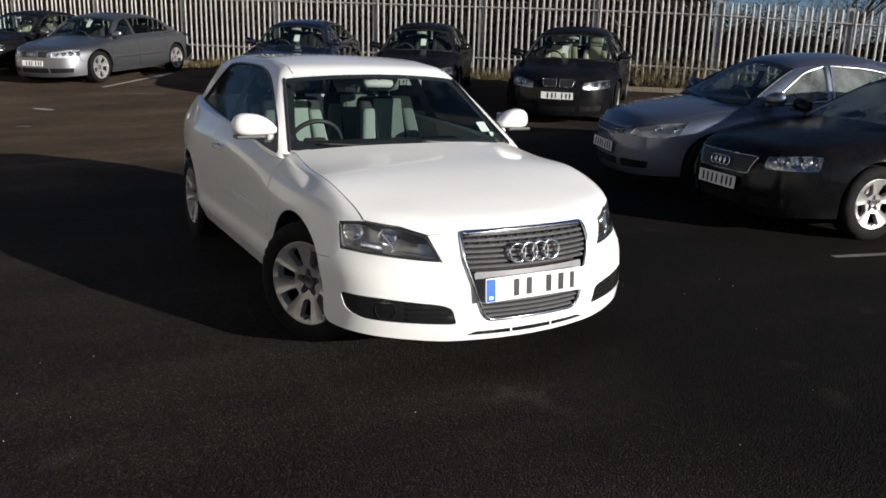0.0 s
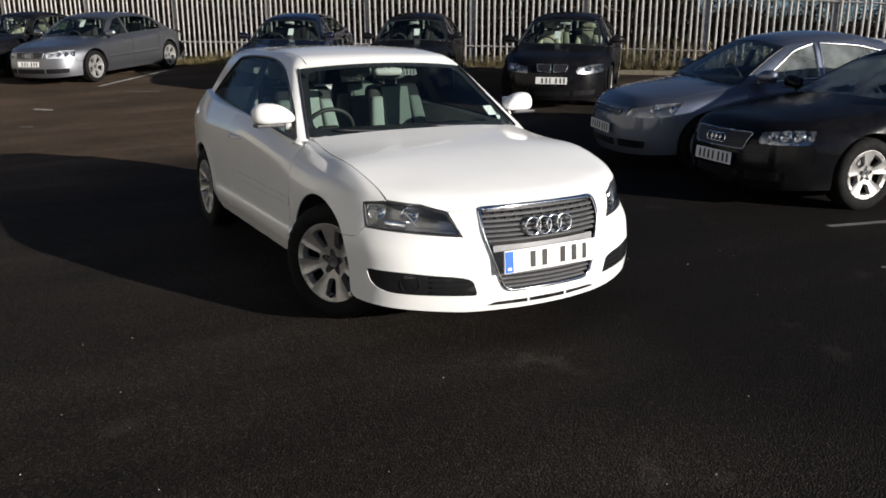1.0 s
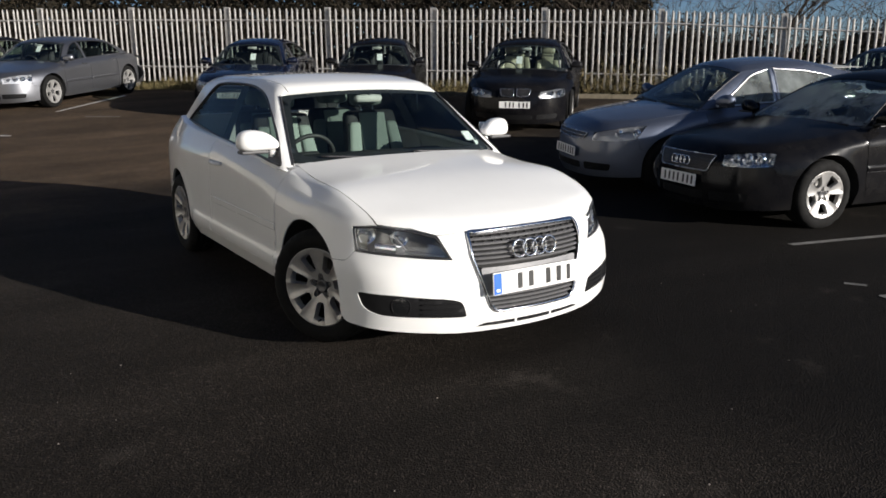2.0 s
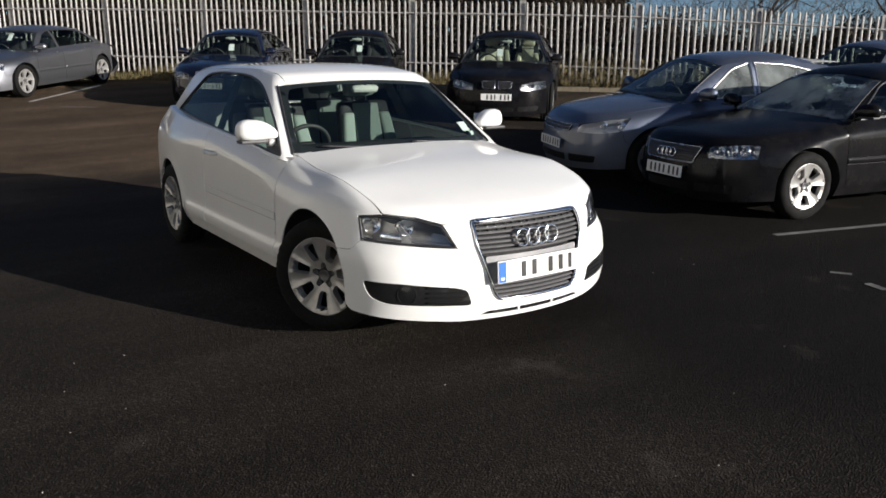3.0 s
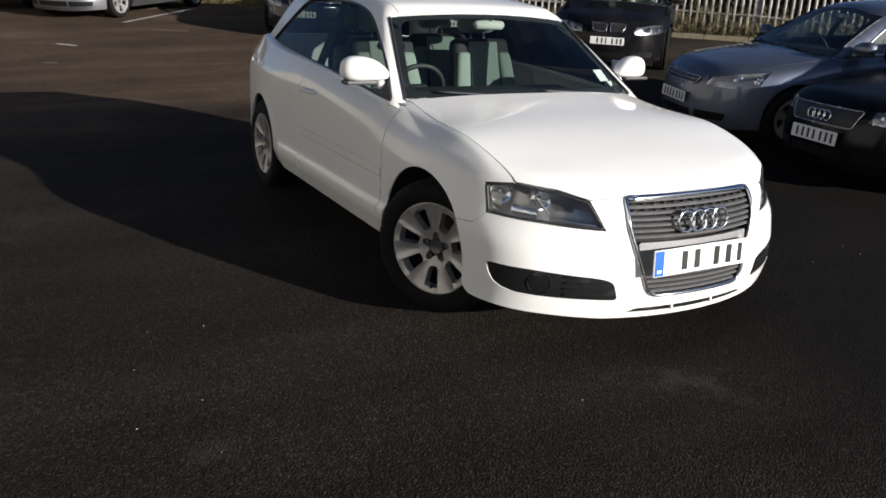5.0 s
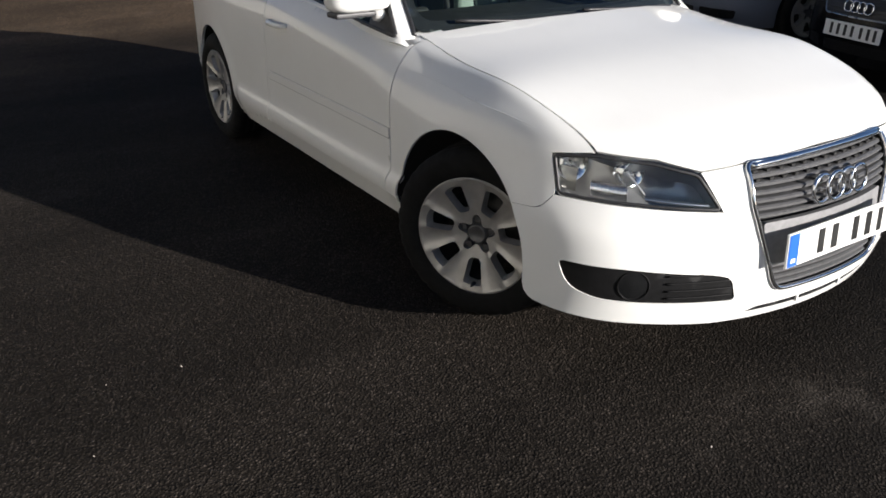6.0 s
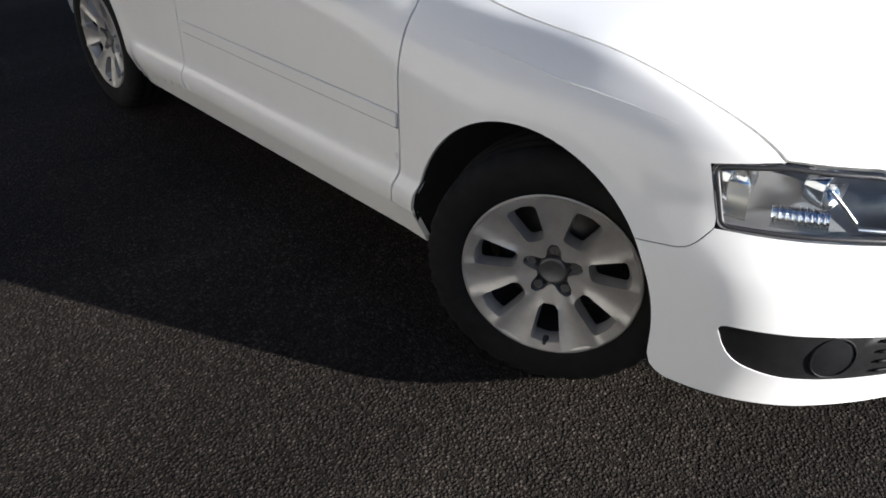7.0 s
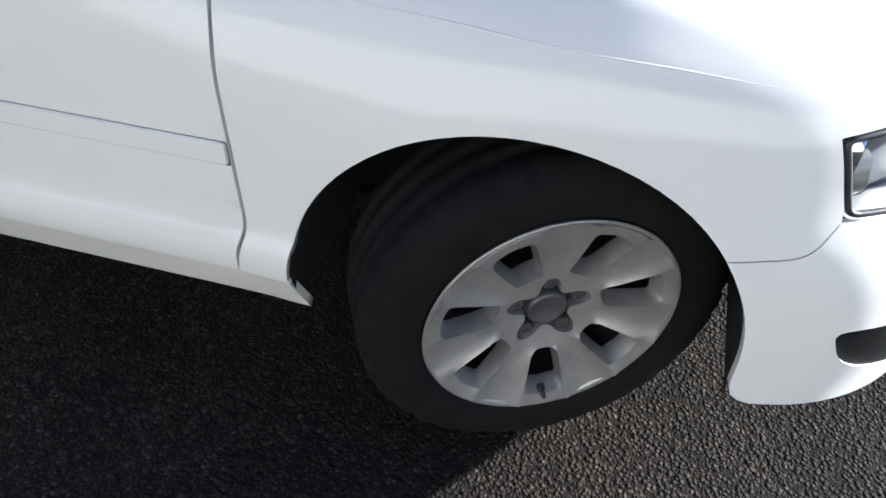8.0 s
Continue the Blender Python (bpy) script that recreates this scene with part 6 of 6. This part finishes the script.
def hedge_points(g, n):
    sv = g.uniform(-18, 24, n)
    nv = 0.75 + 3.0 * g.beta(1.2, 1.6, n)
    clump = 0.5 + 0.5 * np.sin(sv * 5.1 + 3 * np.sin(nv * 4))
    h = hedge_height(sv) * (0.75 + 0.25 * clump)
    z = 0.62 + h * g.beta(1.3, 1.1, n)
    return along(sv, nv, z)


leaves("hedge", "dark overgrown hedge behind the steel fence", 150000, hedge_points, 0.040, LEAF, 5)


def thicket_points(g, n):
    sv = g.uniform(-22, 28, n)
    nv = g.uniform(3.0, 4.6, n)
    return along(sv, nv, 0.55 + (hedge_height(sv) * np.where(sv < 5.5, 1.0, 0.7) + 0.2) * g.beta(1.1, 1.15, n))


leaves("thicket", "dense dark thicket behind the hedge", 120000, thicket_points, 0.115, LEAF, 8)


def weed_points(g, n):
    sv = g.uniform(-17, 22, n)
    nv = g.normal(-0.05, 0.22, n)
    w = 0.14 + 0.10 * np.sin(sv * 1.7) + np.where(sv > 3.0, 0.42, 0.05)
    p = along(sv, nv, np.abs(g.normal(0, 1, n)) * w * 0.55)
    p[:, 2] += ground_z(p[:, 0], p[:, 1])
    return p


leaves("weeds", "dry straw-coloured weeds along the foot of the fence", 46000, weed_points, 0.10, STRAW, 6, 0.045, 2.2)


def twigs(name, label, n, seed, s0, s1, zmin, zmax, reach, cat="hedge"):
    """Bare bramble and hawthorn stems, in one mesh."""
    g = random.Random(seed)
    verts, faces = [], []
    for _ in range(n):
        sv, nv, z = g.uniform(s0, s1), g.uniform(0.4, 3.4), g.uniform(zmin, zmax)
        q = FENCE_O + FENCE_D * sv + FENCE_N * nv
        p = Vector((q[0], q[1], z))
        d = Vector((g.gauss(0, 0.6), g.gauss(0, 0.6), g.uniform(0.3, 1.0))).normalized()
        pts, rr, r = [p.copy()], [], g.uniform(0.004, 0.010)
        k = g.randint(4, 6)
        for i in range(k):
            d = (d + Vector((g.gauss(0, 0.25), g.gauss(0, 0.25), g.gauss(-0.03, 0.2)))).normalized()
            p = p + d * reach * g.uniform(0.14, 0.3)
            pts.append(p.copy())
        rr = [r * (1 - 0.8 * i / k) for i in range(k + 1)]
        v, f = tube(pts, rr, 3)
        o = len(verts)
        verts += v
        faces += [tuple(i + o for i in t) for t in f]
    return tagged(new(name, mesh_of(name, verts, faces, TWIG, False)), label, cat, kind="stuff")


twigs("bramble_stems", "tangled bare bramble stems behind the fence", 1500, 11, -18, 24, 0.7, 2.6, 1.0)
twigs("hawthorn_twigs", "brown leafless hawthorn twigs above the fence", 1500, 12, 3.5, 24, 1.2, 2.9, 1.5)


def bare_tree(sv, nv, height, seed):
    g = random.Random(seed)
    q = FENCE_O + FENCE_D * sv + FENCE_N * nv
    root = Vector((q[0], q[1], 0.7))
    tree = tagged(new("bare_tree"), "leafless winter tree behind the fence", "tree", "bare trees")
    limbs_v, limbs_f, tw_v, tw_f = [], [], [], []

    def grow(p, d, r, length, level):
        pts, rr = [p.copy()], [r]
        k = 5
        for i in range(k):
            d = (d + Vector((g.gauss(0, 0.13), g.gauss(0, 0.13), g.gauss(0.04, 0.08)))).normalized()
            p = p + d * length / k
            pts.append(p.copy())
            rr.append(r * (1 - 0.6 * (i + 1) / k))
        v, f = tube(pts, rr, 6 if level < 2 else 3)
        tv, tf = (limbs_v, limbs_f) if level < 2 else (tw_v, tw_f)
        if level == 0:
            place("trunk", mesh_of("trunk", v, f, TWIG), tree)
        else:
            o = len(tv)
            tv.extend(v)
            tf.extend([tuple(i + o for i in t) for t in f])
        if level < 4:
            for _ in range((7, 6, 5, 4)[level]):
                i = g.randint(2 if level else 1, k)
                a = g.uniform(0, 2 * math.pi)
                side = Vector((math.cos(a), math.sin(a), g.uniform(0.1, 0.7)))
                grow(pts[i], (d * 0.55 + side * 0.75).normalized(), rr[i] * 0.6, length * g.uniform(0.45, 0.7), level + 1)
    grow(root, Vector((0, 0, 1)), 0.09, height * 0.5, 0)
    place("limbs", mesh_of("limb", limbs_v, limbs_f, TWIG), tree).name = "branch_work"
    place("crown", mesh_of("crown", tw_v, tw_f, TWIG, False), tree, "fine bare twigs")


for sv, nv, h, sd in ((-4.0, 4.0, 7.5, 1), (3.5, 4.5, 7.0, 2), (8.6, 3.2, 5.2, 3), (12.5, 4.6, 6.0, 4), (17.5, 3.4, 5.5, 5), (-11.0, 4.5, 7.0, 6)):
    bare_tree(sv, nv, h, sd)

# ---- plain unseen building closing the other side, pale to bounce sunlight on the cars ----
def bounce_building():
    b = tagged(new("building"), "long out-of-view building with a dark pitched roof, cream wall added to bounce light", "building")
    bounce_wall = varied("bounce_wall_cream", (0.69, 0.658, 0.58), 0.85, scale=3, amount=0.25, bumps=0.2, bump_scale=40)
    tile = varied("roof_tile", (0.05, 0.04, 0.038), 0.8, scale=6, amount=0.3)
    part("wall", box(-34, 16, -21, -10.5, 0, 6.5), bounce_wall, b)
    bm = bmesh.new()
    vs = [bm.verts.new(p) for p in ((-34.5, -21.5, 6.4), (16.5, -21.5, 6.4), (16.5, -10.0, 6.4), (-34.5, -10.0, 6.4), (-34.5, -15.5, 9.4), (16.5, -15.5, 9.4))]
    for f in ((0, 1, 5, 4), (2, 3, 4, 5), (3, 0, 4), (1, 2, 5), (0, 3, 2, 1)):
        bm.faces.new([vs[i] for i in f])
    part("roof", bm, tile, b)


bounce_building()


# ---- concrete kerb at the foot of the fence ----
def kerb():
    conc = varied("concrete", (0.17, 0.145, 0.10), 0.9, scale=12, amount=0.25, bumps=0.3, bump_scale=90)
    k = tagged(new("kerb"), "weathered concrete kerb stones below the fence", "kerb", kind="structure")
    for i in range(15):
        t = -2.0 + i * 0.915
        p = FENCE_O + FENCE_D * t - FENCE_N * 0.85
        g = float(ground_z(p[0], p[1]))
        part("kerb_stone", box(0.0, 0.905, -0.07, 0.07, -0.10, 0.09, 0.012), conc, k, "", False, pose(p[0], p[1], g, 0, 0, fa))


kerb()


def pebbles():
    """Loose chips lying on the tarmac."""
    stone = varied("pale_chip", (0.30, 0.27, 0.24), 0.8, scale=60, amount=0.2)
    g = random.Random(21)
    verts, faces = [], []
    for _ in range(60):
        x, y, r = g.uniform(-0.5, 3.4), g.uniform(-3.2, 2.5), g.uniform(0.002, 0.005)
        z = float(ground_z(x, y))
        if -0.2 < x < 0.95 and abs(y) < 0.9:
            continue
        o = len(verts)
        top = [(x + r * math.cos(a) * g.uniform(0.7, 1.2), y + r * math.sin(a) * g.uniform(0.7, 1.2)) for a in np.linspace(0, 2 * math.pi, 6, endpoint=False)]
        verts += [(px, py, z - 0.001) for px, py in top] + [(x + (px - x) * 0.6, y + (py - y) * 0.6, z + r * 0.9) for px, py in top]
        faces += [(o + i, o + (i + 1) % 6, o + 6 + (i + 1) % 6, o + 6 + i) for i in range(6)] + [tuple(o + 6 + i for i in range(6))]
    tagged(new("stone_chips", mesh_of("stone_chips", verts, faces, stone, False)), "loose pale stone chips on the asphalt", "gravel", kind="stuff")


pebbles()
